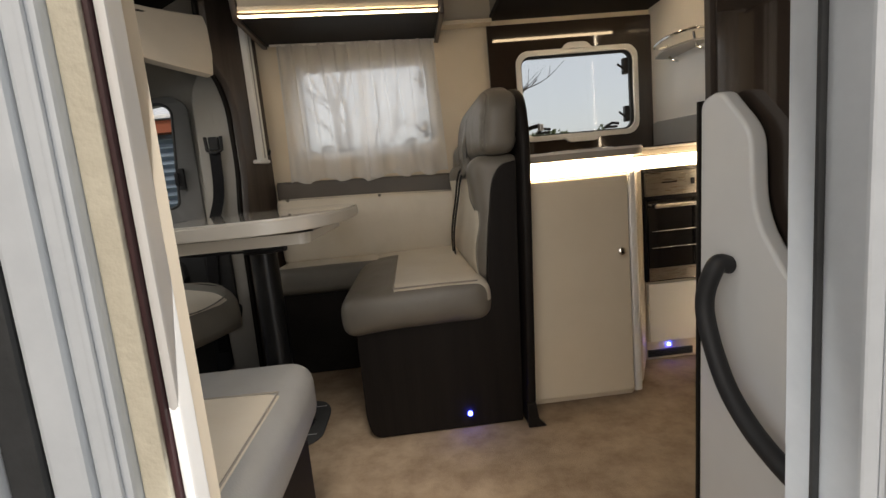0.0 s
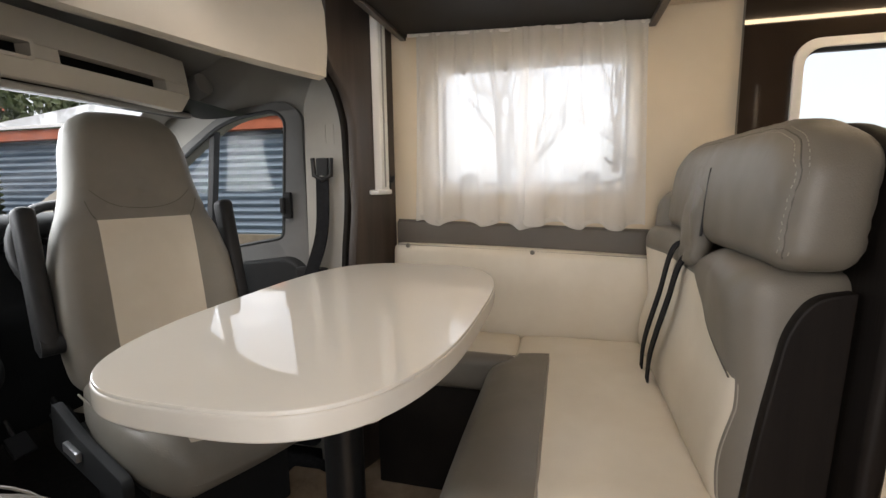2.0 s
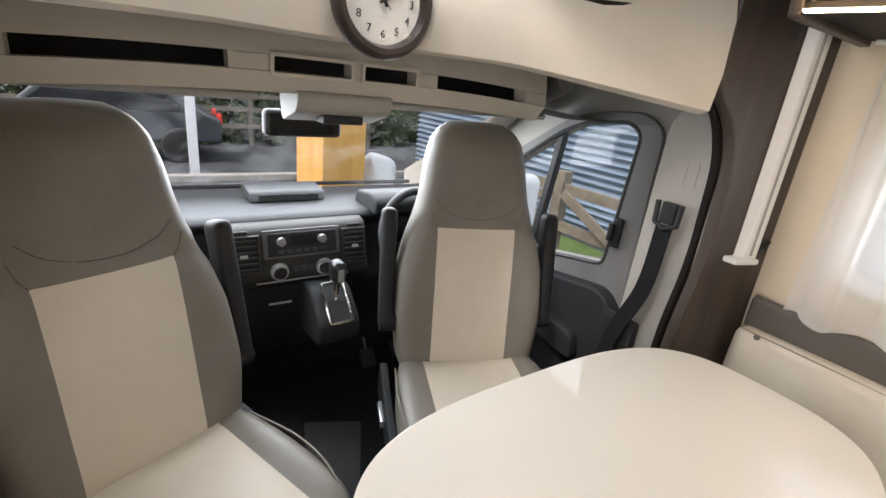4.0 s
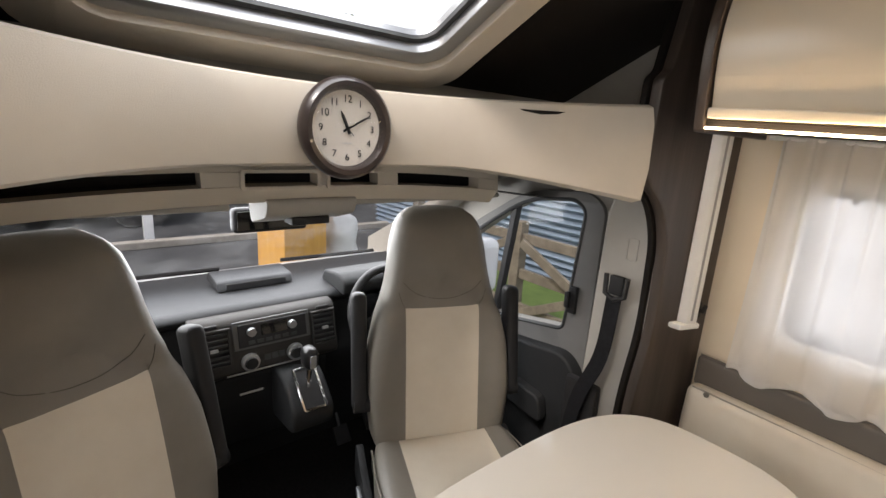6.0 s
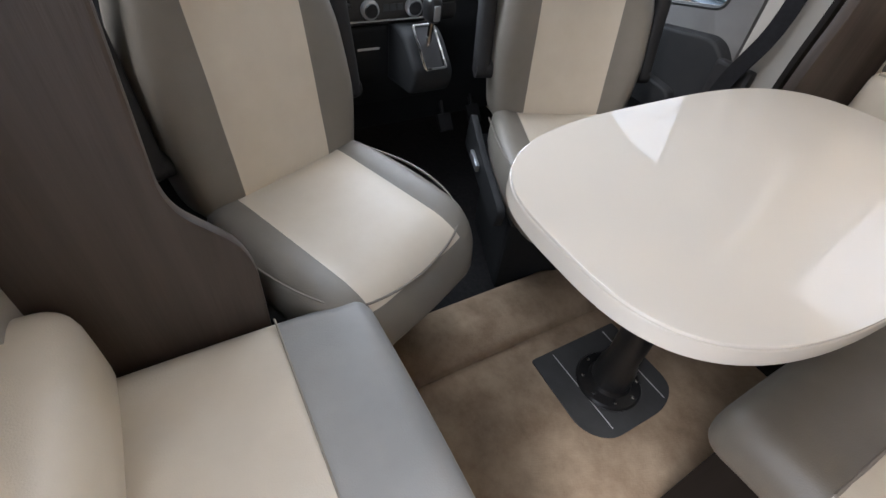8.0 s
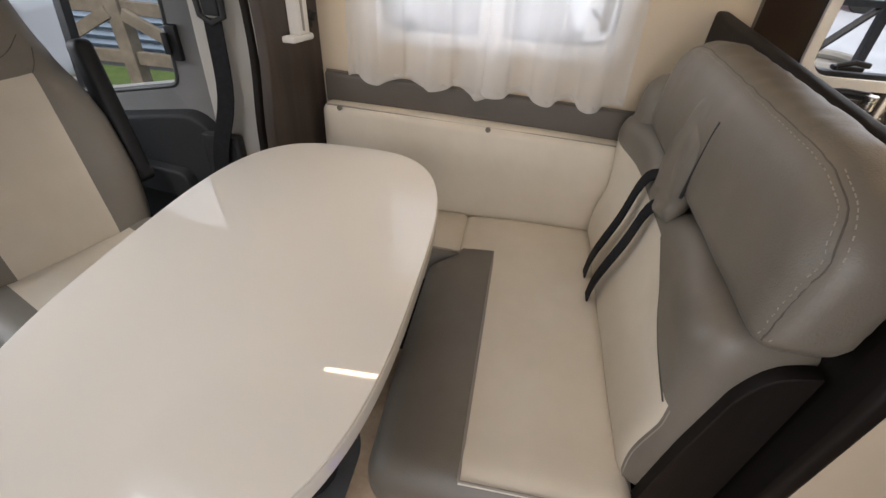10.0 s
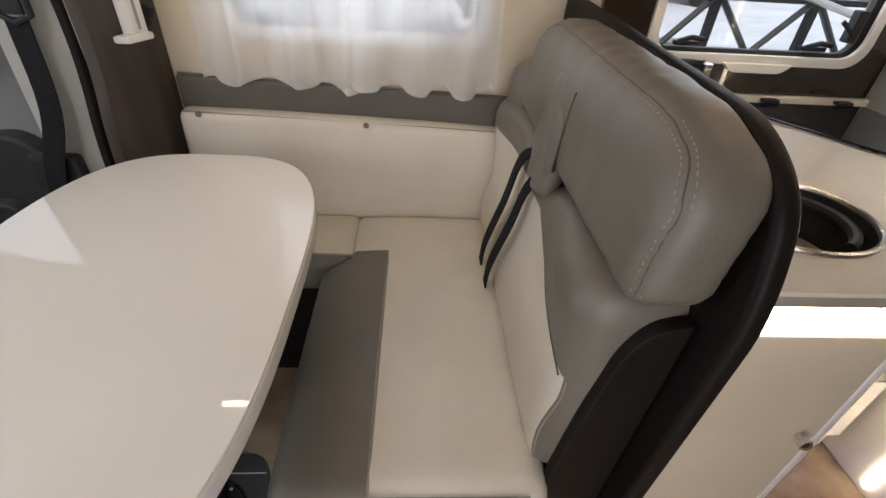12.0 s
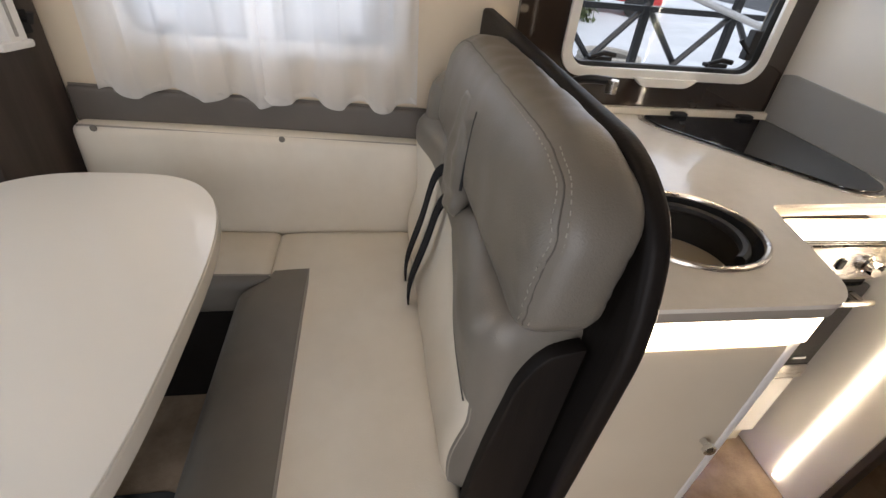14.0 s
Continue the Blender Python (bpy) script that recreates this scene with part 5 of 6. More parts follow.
# windscreen, its pillars and the roof over it
ws = tagged(thing("window_3", "wide rain-wet windscreen of the cab", "windscreen"), kind="structure")
bm = bmesh.new()
rows = []
for i in range(17):
    y = SY0 + (SY1 - SY0) * i / 16
    c = 0.16 * (1 - ((y - CY) / 0.93) ** 2)
    rows.append([bm.verts.new((-2.42 - c, y, 0.865)), bm.verts.new((-1.74 - c * 0.6, y, 1.395))])
for a, b in zip(rows, rows[1:]):
    bm.faces.new((a[0], b[0], b[1], a[1]))
g = part("pane", bm, WETGLASS, ws)
g.visible_shadow = False
for s, yp in ((1, SY1), (-1, SY0)):
    part("pillar", tube([(-2.46, yp - s * 0.02, 0.84), (-2.12, yp - s * 0.035, 1.11), (-1.78, yp - s * 0.05, 1.36), (-1.55, yp - s * 0.06, 1.45)], 0.042, 10), CABTRIM, ws, "grey windscreen pillar")
solid("ceiling_cab", prism([(-1.98, 1.395), (-1.64, 1.56), (-1.36, 1.74), (-1.36, 1.78), (-1.68, 1.61), (-2.01, 1.43)], "y", SY0 - 0.05, SY1 + 0.05, 0.0), CABTRIM, "grey-beige cab roof lining", "ceiling", **structure)
solid("cab_bonnet", prism(rounded([(-2.44, 0.84), (-2.64, 0.84), (-3.15, 0.66), (-3.3, 0.3), (-2.44, 0.3)], [0, .05, .15, 0, 0]), "y", SY0 - 0.05, SY1 + 0.05, 0.01), CARWHITE, "white bonnet of the vehicle in front of the windscreen", "bonnet")
for yw in (0.95, 1.75):
    solid("wiper", tube([(-2.56, yw, 0.875), (-2.50, yw + 0.5, 0.885)], 0.010, 6), BLACKP, "black windscreen wiper at the foot of the glass", "wiper", group="wipers")

# dashboard
da = thing("dashboard", "charcoal dashboard with radio, vents and controls", "dashboard")
part("top", prism(rounded([(-2.50, 0.872), (-2.50, 0.80), (-1.95, 0.86), (-1.905, 0.895), (-1.93, 0.918), (-2.10, 0.925)], [0, 0, .02, .03, .03, .1]), "y", SY0 + 0.01, SY1 - 0.01, 0.008, 3), DASHTOP, da)
part("face", prism(rounded([(-1.955, 0.86), (-1.93, 0.74), (-1.90, 0.66), (-1.98, 0.50), (-2.05, 0.2), (-2.4, 0.2), (-2.4, 0.80)], [.02, .05, .05, .08, 0, 0, 0]), "y", SY0 + 0.012, SY1 - 0.012, 0.006), DASHP, da)
cs = part("centre_console", prism(rounded([(-1.95, 0.905), (-1.862, 0.895), (-1.835, 0.77), (-1.815, 0.715), (-1.87, 0.68), (-1.95, 0.68)], [.01, .03, .04, .03, .03, 0]), "y", 1.205, 1.700, 0.012, 3), STACK, da, "charcoal centre stack")


def face_x(z):
    return -1.862 + (0.895 - z) * 0.215


def on_face(name, y0, y1, z0, z1, m, parent, lab="", d0=0.0, d1=0.006, r=0.004):
    b = prism([(face_x(z0) + d0, z0), (face_x(z0) + d1, z0), (face_x(z1) + d1, z1), (face_x(z1) + d0, z1)], "y", y0, y1, r)
    return part(name, b, m, parent, lab)


on_face("trim_ring", 1.33, 1.595, 0.79, 0.885, mat("grey_console_trim", (0.085, 0.087, 0.088), 0.45), da, "grey stack surround", 0.0, 0.006, 0.003)
rd = on_face("radio", 1.345, 1.58, 0.80, 0.876, BLACKP, da, "black car radio", 0.0065, 0.013)
on_face("display", 1.42, 1.51, 0.832, 0.868, BLACKGLASS, rd, "dark display", 0.0135, 0.0145, 0.0005)
for y in (1.387, 1.527):
    part("knob", lathe([(0, 0), (0.015, 0.0), (0.014, 0.014), (0, 0.015)], 20, "x", (face_x(0.85) + 0.0135, y, 0.850)), SILVER, rd, "silver radio knob")
for k in range(6):
    on_face("key", 1.375 + k * 0.029, 1.397 + k * 0.029, 0.808, 0.820, GASKET, rd, "", 0.0135, 0.0155, 0.001)
for y0, y1 in ((1.222, 1.318), (1.604, 1.690)):
    vt = on_face("air_vent", y0, y1, 0.752, 0.872, BLACKP, da, "black air vent", 0.0, 0.004)
    for z0, z1, ya, yb in ((0.750, 0.756, y0, y1), (0.868, 0.874, y0, y1), (0.750, 0.874, y0 - 0.002, y0 + 0.004), (0.750, 0.874, y1 - 0.004, y1 + 0.002)):
        on_face("rim", ya, yb, z0, z1, STACK, vt, "", 0.0035, 0.014, 0.001)
    for k in range(6):
        z = 0.765 + k * 0.0185
        part("slat", box(face_x(z) + 0.0045, y0 + 0.005, z - 0.0035, face_x(z) + 0.0135, y1 - 0.005, z + 0.0035, 0.0015), GASKET, vt)
    on_face("thumb_wheel", y0 + 0.034, y0 + 0.058, 0.806, 0.816, SILVER, vt, "", 0.013, 0.018, 0.001)
for y0, y1 in ((1.235, 1.285), (1.625, 1.675)):
    on_face("switch", y0, y1, 0.878, 0.890, BLACKP, da, "black oval switch", 0.002, 0.010, 0.004)
for y in (1.377, 1.532):
    kn = part("dial", lathe([(0, 0), (0.030, 0.0), (0.029, 0.016), (0.023, 0.018), (0, 0.018)], 28, "x", (face_x(0.748) + 0.003, y, 0.748)), SILVER, da, "silver ringed heater dial")
    part("cap", lathe([(0, 0.0185), (0.022, 0.0185), (0.020, 0.024), (0, 0.025)], 24, "x", (face_x(0.748) + 0.003, y, 0.748)), BLACKP, kn)
for k in range(3):
    on_face("button", 1.425 + k * 0.025, 1.446 + k * 0.025, 0.74, 0.760, GASKET, da, "", 0.003, 0.007, 0.001)
on_face("chrome_line", 1.30, 1.62, 0.712, 0.7165, SILVER, da, "thin silver line", 0.002, 0.006, 0.001)
part("storage_hood", prism(rounded([(-2.24, 0.93), (-2.06, 0.926), (-2.075, 0.962), (-2.20, 0.972)], [0, 0, .01, .02]), "y", 1.34, 1.62, 0.008), DASHTOP, da, "storage hood on the dash top")
# the hood is solid; a black plate stands for its mouth's shade
part("storage_mouth_shade", box(-2.0575, 1.37, 0.931, -2.054, 1.59, 0.955, 0.002), BLACKP, da, "black plate for the shade in the storage mouth")
part("glove_box", prism([(-1.898, 0.655), (-1.888, 0.655), (-1.955, 0.52), (-1.965, 0.52)], "y", 0.60, 1.19, 0.003), DASHP, da, "glove box lid")
part("cluster_hood", prism(rounded([(-2.06, 0.925), (-1.86, 0.905), (-1.85, 0.96), (-1.90, 0.985), (-2.04, 0.97)], [0, .02, .03, .03, .03]), "y", 1.74, 2.10, 0.012, 3), DASHP, da, "instrument hood")
part("cluster_glass", box(-1.852, 1.77, 0.80, -1.847, 2.07, 0.90, 0.003), BLACKGLASS, da, "dark instrument glass")
part("lower_console", prism(rounded([(-1.90, 0.685), (-1.86, 0.685), (-1.88, 0.52), (-1.96, 0.36), (-2.05, 0.36)], [0, .02, .05, 0, 0]), "y", 1.24, 1.67, 0.008), DASHP, da)
part("lettering", box(-1.872, 1.35, 0.603, -1.868, 1.43, 0.611, 0), PALEINK, da, "small pale bars on the console")

gs = thing("gear_selector", "gear selector pod with chrome surround and lever", "gear lever")
part("pod", prism(rounded([(-1.86, 0.70), (-1.75, 0.705), (-1.635, 0.60), (-1.66, 0.52), (-1.86, 0.50)], [.02, .05, .04, .04, 0]), "y", 1.455, 1.60, 0.02, 3), DASHP, gs)
tilt = pose(-1.695, 1.528, 0.665, 0, 43, 0)
part("surround", moved(bevel(plate(rrect(-0.075, -0.042, 0.08, 0.042, 0.012), [rrect(-0.068, -0.034, 0.072, 0.034, 0.008)], "z", 0.0, 0.008), 0.002), tilt), CHROME, gs, "chrome surround")
part("gate", moved(box(-0.066, -0.033, 0.001, 0.070, 0.033, 0.005, 0.001), tilt), BLACKP, gs)
part("lever", tube([(-1.70, 1.527, 0.668), (-1.685, 1.527, 0.745)], 0.009, 8), CHROME, gs, "chrome lever")
part("knob", pillow(-1.722, 1.503, 0.742, -1.655, 1.553, 0.822, 0.024, 0.03), BLACKM, gs, "black and silver knob")
part("knob_trim", box(-1.662, 1.517, 0.755, -1.652, 1.539, 0.80, 0.004), SILVER, gs)
for k in range(4):
    part("mark", moved(box(-0.05 + k * 0.03, 0.036, 0.0085, -0.042 + k * 0.03, 0.040, 0.009, 0), tilt), PALEINK, gs)

sw = thing("steering_wheel", "black steering wheel behind the driver seat", "steering wheel")
wm = pose(-1.735, 1.90, 0.845, 0, 62, 0)
part("ring", moved(tube([(0.185 * math.cos(6.28318 * k / 40), 0.185 * math.sin(6.28318 * k / 40), 0) for k in range(40)], 0.016, 10, True), wm), BLACKP, sw)
part("hub", moved(lathe([(0, -0.03), (0.07, -0.03), (0.075, 0.0), (0.06, 0.018), (0, 0.02)], 24), wm), BLACKP, sw)
for a in (0, 90, 180):
    a = radians(a)
    part("spoke", moved(tube([(0.06 * math.cos(a), 0.06 * math.sin(a), -0.005), (0.18 * math.cos(a), 0.18 * math.sin(a), 0)], 0.014, 8, flat=0.6), wm), BLACKP, sw)
part("column", moved(lathe([(0, -0.35), (0.04, -0.35), (0.05, -0.03), (0, -0.03)], 16), wm), DASHP, sw)

for y, z in ((1.80, 0.20), (1.95, 0.22)):
    pd = part("pedal", moved(box(-0.04, -0.035, -0.008, 0.04, 0.035, 0.008, 0.006), pose(-1.98, y, z, 0, 50, 0)), BLACKP, da, "black foot pedal")
    part("pedal_lever", tube([(-1.99, y, z), (-2.10, y, z + 0.18)], 0.010, 8), BLACKM, pd)


# ---- swivelled cab seats ----
def cab_seat(at, label, right):
    s = thing("swivel_chair", label, "seat", group="swivelled cab seats", at=at)

    def lean(p):
        """Leans the back and narrows it towards the head."""
        q = p.copy()
        z = p.z
        q.x -= 0.17 * (z - 0.54) + 0.06 * max(0, z - 1.0)
        t = (z - 0.54) / 0.76
        q.y *= np.interp(z, (0.5, 0.6, 0.7, 0.85, 0.94, 1.0, 1.06, 1.12, 1.19, 1.25, 1.285, 1.305), (0.93, 0.97, 0.985, 0.96, 0.885, 0.80, 0.73, 0.695, 0.665, 0.60, 0.52, 0.44))
        # the side bolsters stand forward of the middle panel
        side = max(0.0, (abs(p.y) - 0.13) / 0.12)
        if p.x > -0.03:
            q.x += 0.038 * min(1, side) * math.exp(-((z - 0.72) / 0.24) ** 2)
            if z > 1.0:
                q.x += 0.020 * math.exp(-((z - 1.20) / 0.1) ** 2) * (1 - (p.y / 0.25) ** 2)
            q.x -= 0.014 * math.exp(-((z - 1.03 - 0.045 * math.cos(p.y * 14)) / 0.018) ** 2)
        q.x += 0.003 * noise.noise((p.y * 8, p.z * 8, 4))
        return q

    def paint(q):
        front = q.x > -0.085 - 0.17 * (q.z - 0.54)
        return 0 if abs(q.y) < 0.130 and q.z < 0.99 and front else 1

    part("backrest", pillow(-0.12, -0.25, 0.50, 0.012, 0.25, 1.305, 0.055, 0.024, 0.008, lean, paint, [((0, 0.130, 0), (0, 1, 0)), ((0, -0.130, 0), (0, 1, 0)), ((0, 0, 0.99), (0, 0, 1))]), [CREAM, SEATGREY], s, "cream backrest panel with taupe bolsters")

    def cush(p):
        q = p.copy()
        q.z -= 0.040 * max(0, (p.x - 0.05) / 0.45) + 0.012 * max(0, 0.2 - abs(p.y))
        q.y *= 0.93 + 0.07 * math.sin(min(1, max(0, p.x / 0.42)) * 3.0)
        k = max(0, (p.x - 0.35) / 0.12)
        q.y *= 1 - 0.16 * k * k
        q.z -= 0.05 * k * k * (1 if p.z > 0.48 else 0.2)
        q.z += 0.022 * max(0.0, (abs(p.y) - 0.14) / 0.1) * (1 if p.z > 0.5 else 0)
        return q

    def cpaint(q):
        return 0 if abs(q.y) < 0.155 and q.z > 0.445 and q.x < 0.44 else 1

    part("seat", pillow(-0.03, -0.25, 0.40, 0.478, 0.25, 0.545, 0.05, 0.024, 0.008, cush, cpaint, [((0, 0.155, 0), (0, 1, 0)), ((0, -0.155, 0), (0, 1, 0)), ((0.44, 0, 0), (1, 0, 0)), ((0, 0, 0.485), (0, 0, 1))]), [CREAM, SEATGREY], s, "cream seat panel with grey bolsters")
    # seams: the face of the head, its side wings and the frame of the cream panels

    def seam(pts, r=0.0010):
        face = [Vector((0.0142 + 0.008 * (1 - (v / 0.25) ** 2) * (1 - ((z - 0.9025) / 0.4025) ** 2), v, z)) for v, z in pts]
        part("seam", tube(spline([lean(p) for p in face], 6), r, 6), CREASE_SHADE, s, "seam coloured like a shaded crease")
    seam([(-0.19, 1.075), (-0.14, 1.045), (-0.09, 1.028), (-0.045, 1.022), (0, 1.020), (0.045, 1.022), (0.09, 1.028), (0.14, 1.045), (0.19, 1.075)])
    for sg in (-1, 1):
        seam([(sg * 0.160, 0.990), (sg * 0.182, 1.012), (sg * 0.205, 1.045)])
        part("seam", tube([lean(Vector((0.0125, sg * 0.130 / np.interp(z, (0.5, 0.7, 0.85, 0.94, 0.99), (0.94, 0.985, 0.96, 0.885, 0.81)), z))) + Vector((0.0005, 0, 0)) for z in (0.60, 0.7, 0.8, 0.85, 0.9, 0.94, 0.97)], 0.0013, 6), CREASE_SHADE, s, "seam coloured like a shaded crease")
    part("piping", tube(spline([(0.02, -0.245, 0.530), (0.2, -0.256, 0.540), (0.34, -0.234, 0.530), (0.42, -0.17, 0.505), (0.445, 0, 0.486), (0.42, 0.17, 0.505), (0.34, 0.234, 0.530), (0.2, 0.256, 0.540), (0.02, 0.245, 0.530)], 5), 0.003, 6), SEATGREY, s, "grey piped edge")
    # swung-up armrests
    for sy in (-0.315, 0.315):
        part("armrest", moved(pillow(-0.035, -0.025, 0.0, 0.035, 0.025, 0.40, 0.02, 0.05), pose(-0.05, sy * 0.88, 0.64, 0, -11, 0)), BLACKP, s, "black armrest swung upright")
        part("armrest_hinge", lathe([(0, -0.03), (0.03, -0.03), (0.03, 0.03), (0, 0.03)], 16, "y", (-0.05, sy * 0.85, 0.665)), BLACKP, s)
    part("side_trim", prism(rounded([(-0.10, 0.36), (-0.08, 0.50), (0.12, 0.46), (0.40, 0.44), (0.38, 0.36)], [.03] * 5), "y", -0.285, -0.26, 0.006), DASHP, s, "charcoal plastic side trim")
    part("side_trim", prism(rounded([(-0.10, 0.36), (-0.08, 0.50), (0.12, 0.46), (0.40, 0.44), (0.38, 0.36)], [.03] * 5), "y", 0.26, 0.285, 0.006), DASHP, s, "charcoal plastic side trim")
    part("lever", box(0.05, -0.30, 0.405, 0.15, -0.286, 0.43, 0.004), SILVER, s, "silver adjusting lever")
    if right < 0:
        part("buckle", moved(box(-0.012, -0.012, -0.05, 0.012, 0.012, 0.05, 0.005), pose(0.09, -0.262, 0.49, 0, 20, 0)), BLACKP, s, "black belt buckle")
        part("buckle_button", moved(box(-0.016, -0.014, 0.051, 0.016, 0.014, 0.085, 0.005), pose(0.09, -0.262, 0.49, 0, 20, 0)), RED, s, "red buckle button")
    part("swivel_plate", box(-0.12, -0.22, 0.345, 0.36, 0.22, 0.395, 0.01), BLACKM, s)
    part("pedestal", box(-0.10, -0.20, CF + 0.021, 0.30, 0.20, 0.343, 0.02), DASHP, s, "charcoal pedestal box")
    return s


cab_seat(pose(-1.395, 1.880, -0.02, 0, 0, -21), "cream and taupe leather driver seat swivelled to the table", 1)
cab_seat(pose(-1.372, 0.962, -0.02, 0, 0, 24), "cream and taupe leather passenger seat swivelled to the table", -1)


# ---- outdoors ----
GZ = -0.55
solid("ground", prism([(-900, -900), (900, -900), (900, 900), (-900, 900)], "z", GZ - 0.3, GZ, 0), ASPHALT, "wet dark asphalt yard around the vehicle", "ground", **structure)
solid("pavement", prism([(0.6, 4.6), (16, 4.6), (16, 24), (0.6, 24)], "z", GZ + 0.0005, GZ + 0.02, 0.004), CONCRETE, "pale wet concrete yard beside the vehicle", "pavement", **structure)
solid("grass_verge", prism(rounded([(-5.2, 3.4), (-1.2, 3.4), (-1.0, 6.2), (-6.5, 6.2)], [.4] * 4), "z", GZ, GZ + 0.05, 0.02), GRASS, "rough green grass verge by the gate", "grass", **structure)

shd = thing("metal_shed", "blue-grey corrugated steel shed with red fascia", "shed")
bm = bmesh.new()
rows = []
for i in range(161):
    z = GZ + 0.05 + 2.35 * i / 160
    o = 0.035 * math.sin(z * 2 * math.pi / 0.105)
    rows.append([bm.verts.new((x, 6.5 + o, z)) for x in (-9.5, -2.9)])
for a, b in zip(rows, rows[1:]):
    bm.faces.new((a[0], a[1], b[1], b[0]))
part("wall", bm, SHED, shd, "blue-grey corrugated cladding")
part("core", box(-9.5, 6.56, GZ, -2.9, 10.5, 1.82, 0.01), SHED, shd)
part("fascia", box(-9.6, 6.35, 1.83, -2.8, 6.55, 1.99, 0.01), ROOFR, shd, "red fascia board")
part("roof", prism([(6.3, 2.0), (8.5, 2.75), (10.7, 2.0), (10.7, 2.05), (8.5, 2.82), (6.3, 2.05)], "x", -9.7, -2.7, 0.01), CARWHITE, shd)

gt = thing("field_gate", "weathered timber field gate with crossed braces", "gate")
for z in (-0.25, 0.12, 0.50):
    part("rail", box(-5.2, 4.55, z, -1.7, 4.60, z + 0.10, 0.006), TIMBER, gt)
for x in (-5.25, -3.45, -1.65):
    part("post", box(x - 0.06, 4.52, GZ + 0.002, x + 0.06, 4.64, 0.72, 0.01), TIMBER, gt)
for x0, x1 in ((-5.1, -3.5), (-3.5, -5.1), (-3.35, -1.75), (-1.75, -3.35)):
    part("brace", moved(box(-1.0, -0.02, -0.045, 1.0, 0.02, 0.045, 0.005), Matrix.Translation(((x0 + x1) / 2, 4.53 if x1 > x0 else 4.50, 0.13)) @ Matrix.Rotation(-math.atan2(0.78, x1 - x0), 4, "Y") @ Matrix.Diagonal((0.89, 1, 1, 1))), TIMBER, gt)

wv = thing("wing_mirror", "white door mirror of the vehicle outside the cab window", "mirror")
part("housing", pillow(-2.10, 2.50, 0.72, -1.96, 2.72, 1.02, 0.05, 0.05), CARWHITE, wv)
part("arm", tube([(-2.02, 2.36, 0.80), (-2.03, 2.52, 0.80)], 0.03, 8), BLACKP, wv)

# steel framework yard with a red car, seen from the kitchen window
fr = thing("steel_framework", "dark lattice framework standing in the yard", "framework")
for x in (1.9, 3.0, 4.1, 5.2):
    part("post", box(x - 0.04, 6.46, GZ + 0.002, x + 0.04, 6.54, 1.3, 0.004), BLACKM, fr)
for x in (1.9, 3.0, 4.1):
    for a, b in ((0, 1), (1, 0)):
        part("brace", tube([(x, 6.5 + 0.03 * (a - b), GZ + 0.15 + 1.2 * a), (x + 1.1, 6.5 + 0.03 * (a - b), GZ + 0.15 + 1.2 * b)], 0.035, 6), BLACKM, fr)
for z in (0.1, 0.72, 1.25):
    part("rail", box(1.85, 6.40, z, 5.3, 6.455, z + 0.06, 0.004), TIMBER if z > 1 else BLACKM, fr)
part("handrail", tube([(2.4, 6.2, 1.15), (5.6, 6.2, 0.35)], 0.035, 8), STEEL, fr, "sloping grey handrail")


def car(at, paint, label, length=4.0, van=False):
    c = thing("parked_car", label, "car", at=at)
    hgt = 1.9 if van else 1.45
    L = length / 2
    if van:
        side = [(-L, 0.35), (-L, 1.2), (-L + 0.7, 1.35), (-L + 1.3, hgt), (L, hgt), (L, 0.35)]
    else:
        side = [(-L, 0.40), (-L + 0.05, 0.75), (-L + 0.95, 0.90), (-L + 1.55, hgt), (L - 1.0, hgt), (L - 0.25, 0.95), (L, 0.85), (L, 0.40)]
    part("body", prism(rounded(side, [.1] * len(side)), "y", -0.82, 0.82, 0.06, 3), paint, c)
    gl = [(-L + 1.10, 0.93), (-L + 1.62, hgt - 0.09), (L - 1.05, hgt - 0.09), (L - 0.5, 0.95)] if not van else [(-L + 0.80, 1.34), (-L + 1.3, hgt - 0.12), (-L + 2.1, hgt - 0.12), (-L + 2.1, 1.34)]
    for y0, y1 in ((-0.835, -0.822), (0.822, 0.835)):
        part("side_window", prism(rounded(gl, [.06] * 4), "y", y0, y1, 0.003), BLACKGLASS, c, "dark side window")
    for x in (-L + 0.75, L - 0.75):
        for y in (-0.76, 0.76):
            w = part("wheel", lathe([(0.19, -0.1), (0.30, -0.1), (0.33, -0.07), (0.33, 0.07), (0.30, 0.1), (0.19, 0.1)], 24, "y", (x, y, 0.332)), TYRE, c)
            part("rim", lathe([(0, -0.085), (0.185, -0.09), (0.19, -0.06), (0.19, 0.06), (0.185, 0.09), (0, 0.085)], 20, "y", (x, y, 0.332)), SILVER, w)
    for y in (-0.6, 0.6):
        part("headlight", pillow(-L - 0.02, y - 0.16, 0.62, -L + 0.08, y + 0.16, 0.76, 0.03, 0.08), SILVER, c)
        part("tail_light", pillow(L - 0.06, y - 0.12, 0.75, L + 0.02, y + 0.12, 0.95, 0.02, 0.08), RED, c)
    return c


car(pose(7.2, 17.0, GZ, 0, 0, 150), CARRED, "red parked car standing on the wet yard")
car(pose(-11.6, 0.6, GZ, 0, 0, 86), CARDARK, "dark car parked at the hedge beyond the lane", 4.2)

rp = thing("rope_coil", "coil of thick grey rope lying on the yard", "rope")
for k in range(4):
    part("turn", tube([(3.7 + (0.50 - 0.02 * k) * math.cos(a), 8.4 + (0.50 - 0.02 * k) * math.sin(a), GZ + 0.07 + 0.105 * k) for a in [6.28318 * i / 30 for i in range(30)]], 0.06, 8, True), ROPE, rp)

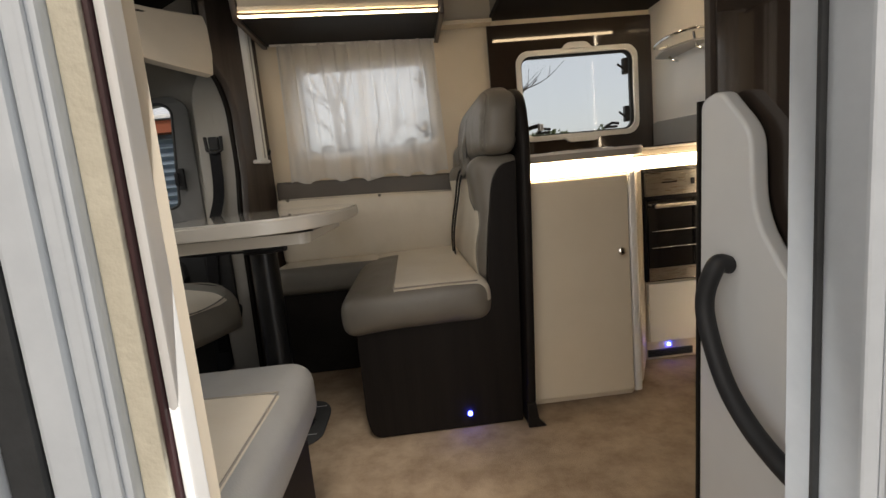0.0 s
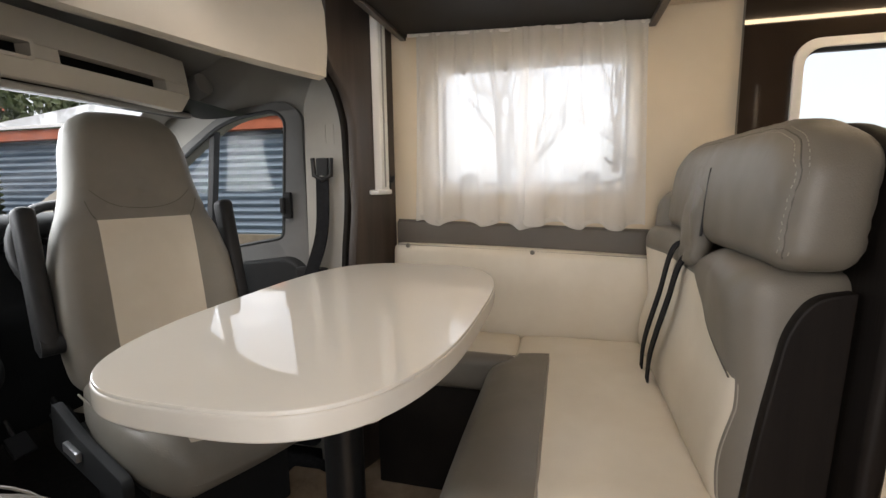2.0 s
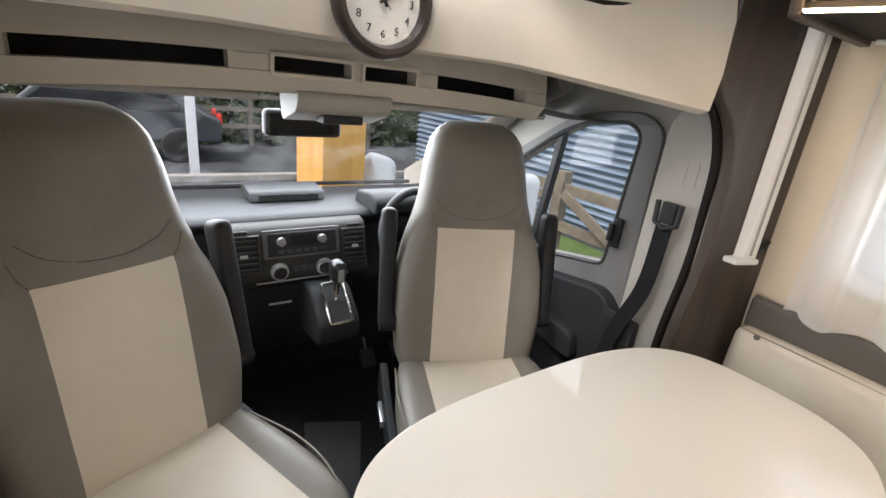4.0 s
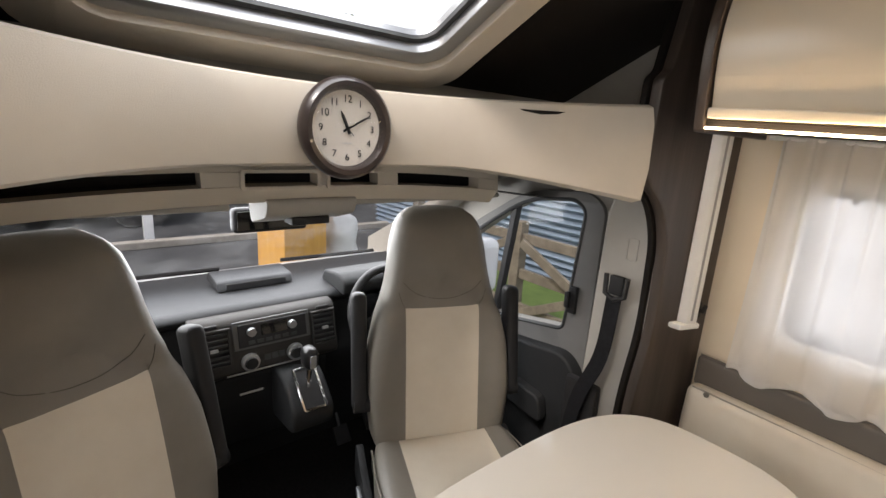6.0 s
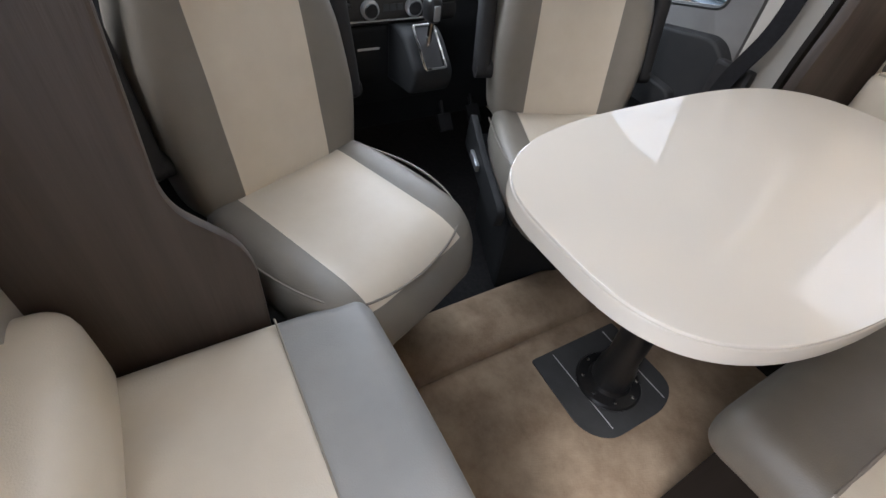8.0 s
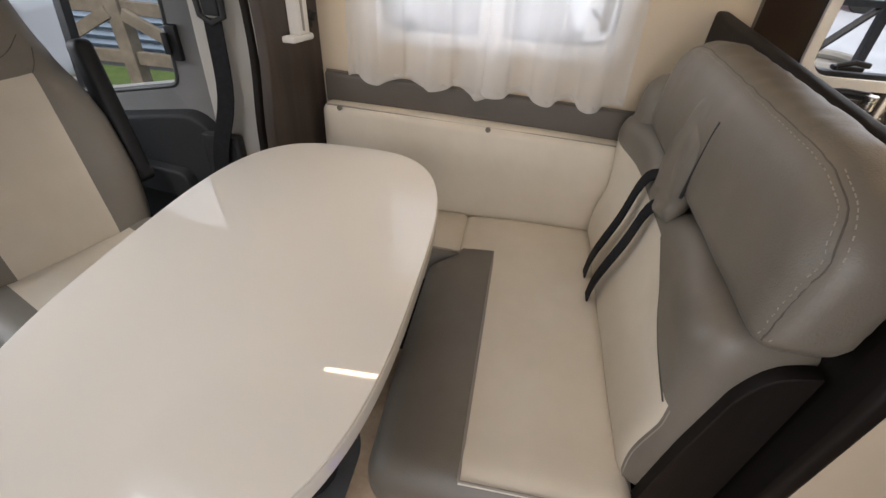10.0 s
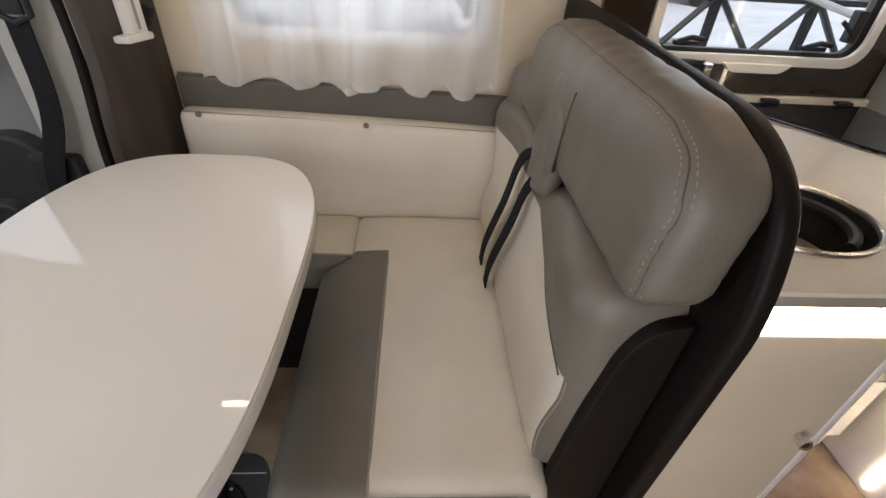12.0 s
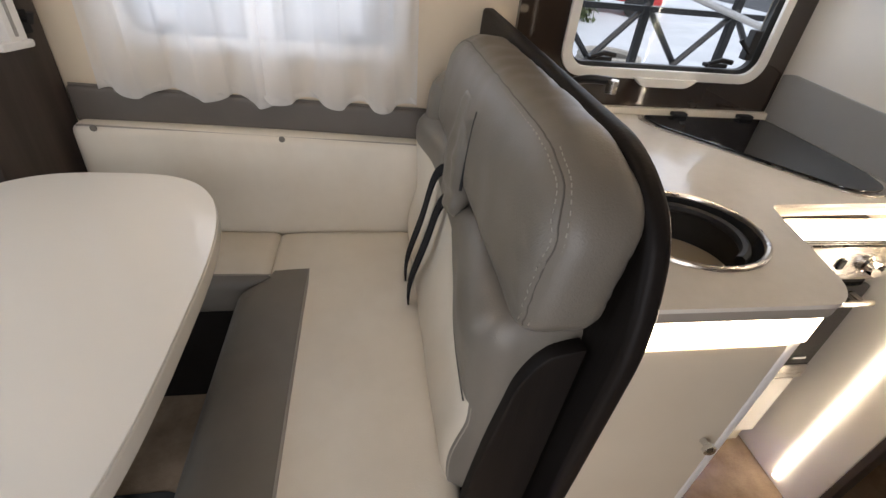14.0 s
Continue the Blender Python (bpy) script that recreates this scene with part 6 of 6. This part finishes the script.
gp = thing("gate_post", "thick fresh yellow timber post in front of the vehicle", "post")
part("shaft", prism(rounded([(-0.30, -0.30), (0.30, -0.30), (0.30, 0.30), (-0.30, 0.30)], [.01] * 4), "z", GZ, 1.9, 0.01), YELLOWT, gp).matrix_basis = pose(-5.9, 3.10, 0, 0, 0, 12)
bg = thing("sack", "white plastic sack leaning beside the timber post", "sack")
part("bag", pillow(-6.3, 3.65, GZ + 0.001, -5.9, 4.05, 0.40, 0.12, 0.05, 0.02, lambda p: p + 0.05 * Vector((noise.noise(p * 5), noise.noise(p * 5 + Vector((3, 1, 2))), 0.0 if p.z < GZ + 0.1 else noise.noise(p * 4)))), BAG, bg)
rng = random.Random(5)
for k in range(26):
    s = 0.08 + 0.13 * rng.random()
    x, y = -7.0 + 1.2 * rng.random(), 4.1 + 2.0 * rng.random()
    solid("rubble_stone", moved(pillow(-s, -s * 0.8, 0, s, s * 0.8, s * 1.1, s * 0.4, 0.2, 0.0, lambda p: p * (1 + 0.25 * noise.noise(p * 9 + Vector((k, 0, 0))))), pose(x, y, GZ - 0.02, 0, 0, rng.random() * 360)), STONE, "grey rubble stone lying at the verge", "stone", group="rubble stones at the verge")
solid("kerb", box(-9.1, -30, GZ, -8.9, 30, GZ + 0.12, 0.02), STONE, "grey stone kerb along the lane", "kerb", **structure)

lp = thing("lane_post", "pale painted post standing beyond the lane", "post")
part("shaft", box(-9.6, 1.9, GZ + 0.001, -9.45, 2.05, 1.3, 0.01), CARWHITE, lp)
tf = thing("lane_fence", "weathered timber fence along the lane", "fence")
for k in range(9):
    part("post", box(-12.9, -6 + k * 1.6, GZ + 0.001, -12.8, -5.9 + k * 1.6, 0.75, 0.008), TIMBER, tf)
for z in (-0.1, 0.3, 0.62):
    part("rail", box(-12.79, -6.2, z, -12.75, 7.0, z + 0.1, 0.005), TIMBER, tf)

# hedge: many small leaf clumps over a row of stems
def leaf_cloud(n, box_min, box_max, size, seed, hole=0.12):
    r = random.Random(seed)
    vs, fs = [], []
    while len(fs) < n:
        p = Vector(r.uniform(a, b) for a, b in zip(box_min, box_max))
        top = box_max[2] - 0.5 * (1 + noise.noise((p.x * 0.6, p.y * 0.6, seed))) * (box_max[2] - box_min[2]) * 0.45
        if p.z > top or noise.noise(p * 1.3) < -hole:
            continue
        q = Euler((r.uniform(0, 6.3), r.uniform(0, 6.3), r.uniform(0, 6.3))).to_matrix()
        s = size * r.uniform(0.6, 1.4)
        b = len(vs)
        vs += [tuple(p + q @ Vector(c) * s) for c in ((-1, 0, 0), (0, -0.5, 0.12), (1, 0, 0), (0, 0.5, 0.12))]
        fs.append((b, b + 1, b + 2, b + 3))
    me = bpy.data.meshes.new("leaves")
    me.from_pydata(vs, [], fs)
    me.materials.append(LEAF)
    return me


hg = tagged(new("hedge", leaf_cloud(42000, (-15.6, -12, GZ), (-13.0, 13, 5.5), 0.13, 3)), "dark green hedge row along the lane", "hedge", kind="stuff")
hg = tagged(new("shrub", leaf_cloud(5000, (3.2, 14.0, GZ), (6.0, 16.0, 2.7), 0.09, 8, 0.3)), "small-leaved shrub behind the yard", "shrub", kind="stuff")


def bare_tree(x, y, h, seed, label):
    r = random.Random(seed)
    t = thing("bare_tree", label, "tree", group="bare trees behind the yard", at=pose(x, y, GZ))
    limbs, twigs = [], []

    def grow(p, d, length, rad, depth):
        pts = [p]
        for i in range(4):
            d = (d + Vector((r.uniform(-1, 1), r.uniform(-1, 1), r.uniform(-0.5, 0.8))) * 0.22).normalized()
            pts.append(pts[-1] + d * length / 4)
        (limbs if depth < 2 else twigs).append(tube(pts, lambda u: rad * (1 - 0.55 * u), 6 if depth < 2 else 4))
        if depth < 4:
            for i in range(3 if depth else 5):
                k = r.choice((1, 2, 3, 4))
                nd = (d + Vector((r.uniform(-1, 1), r.uniform(-1, 1), r.uniform(-0.3, 0.6))) * 0.95).normalized()
                grow(pts[k], nd, length * r.uniform(0.55, 0.75), rad * 0.5, depth + 1)
    grow(Vector((0, 0, 0)), Vector((0, 0, 1)), h * 0.42, 0.16, 0)
    part("trunk_and_limbs", merge(*limbs), BARK, t)
    part("twigs", merge(*twigs), BARK, t)


bare_tree(-1.4, 10.5, 7.5, 11, "bare winter tree with spreading branches")
bare_tree(1.6, 14.5, 8.0, 12, "bare winter tree with fine twigs")
bare_tree(-4.6, 13.5, 8.5, 13, "bare winter tree rising over the shed")

hs = thing("far_building", "pale rendered house with red roof beyond the lane", "house")
part("wall", box(-26, 3.0, GZ, -20, 14, 3.2, 0.01), BRICKW, hs)
part("roof", prism([(-26.6, 3.15), (-23, 5.6), (-19.4, 3.15), (-19.4, 3.35), (-23, 5.85), (-26.6, 3.35)], "y", 2.6, 14.4, 0.02), ROOFR, hs)
for y in (4.5, 7.5, 10.5):
    w = part("window", box(-20.0, y, 0.7, -19.96, y + 1.2, 2.0, 0.005), BLACKGLASS, hs)
    part("window_sill", box(-19.99, y - 0.1, 0.6, -19.85, y + 1.3, 0.69, 0.005), BRICKW, w)
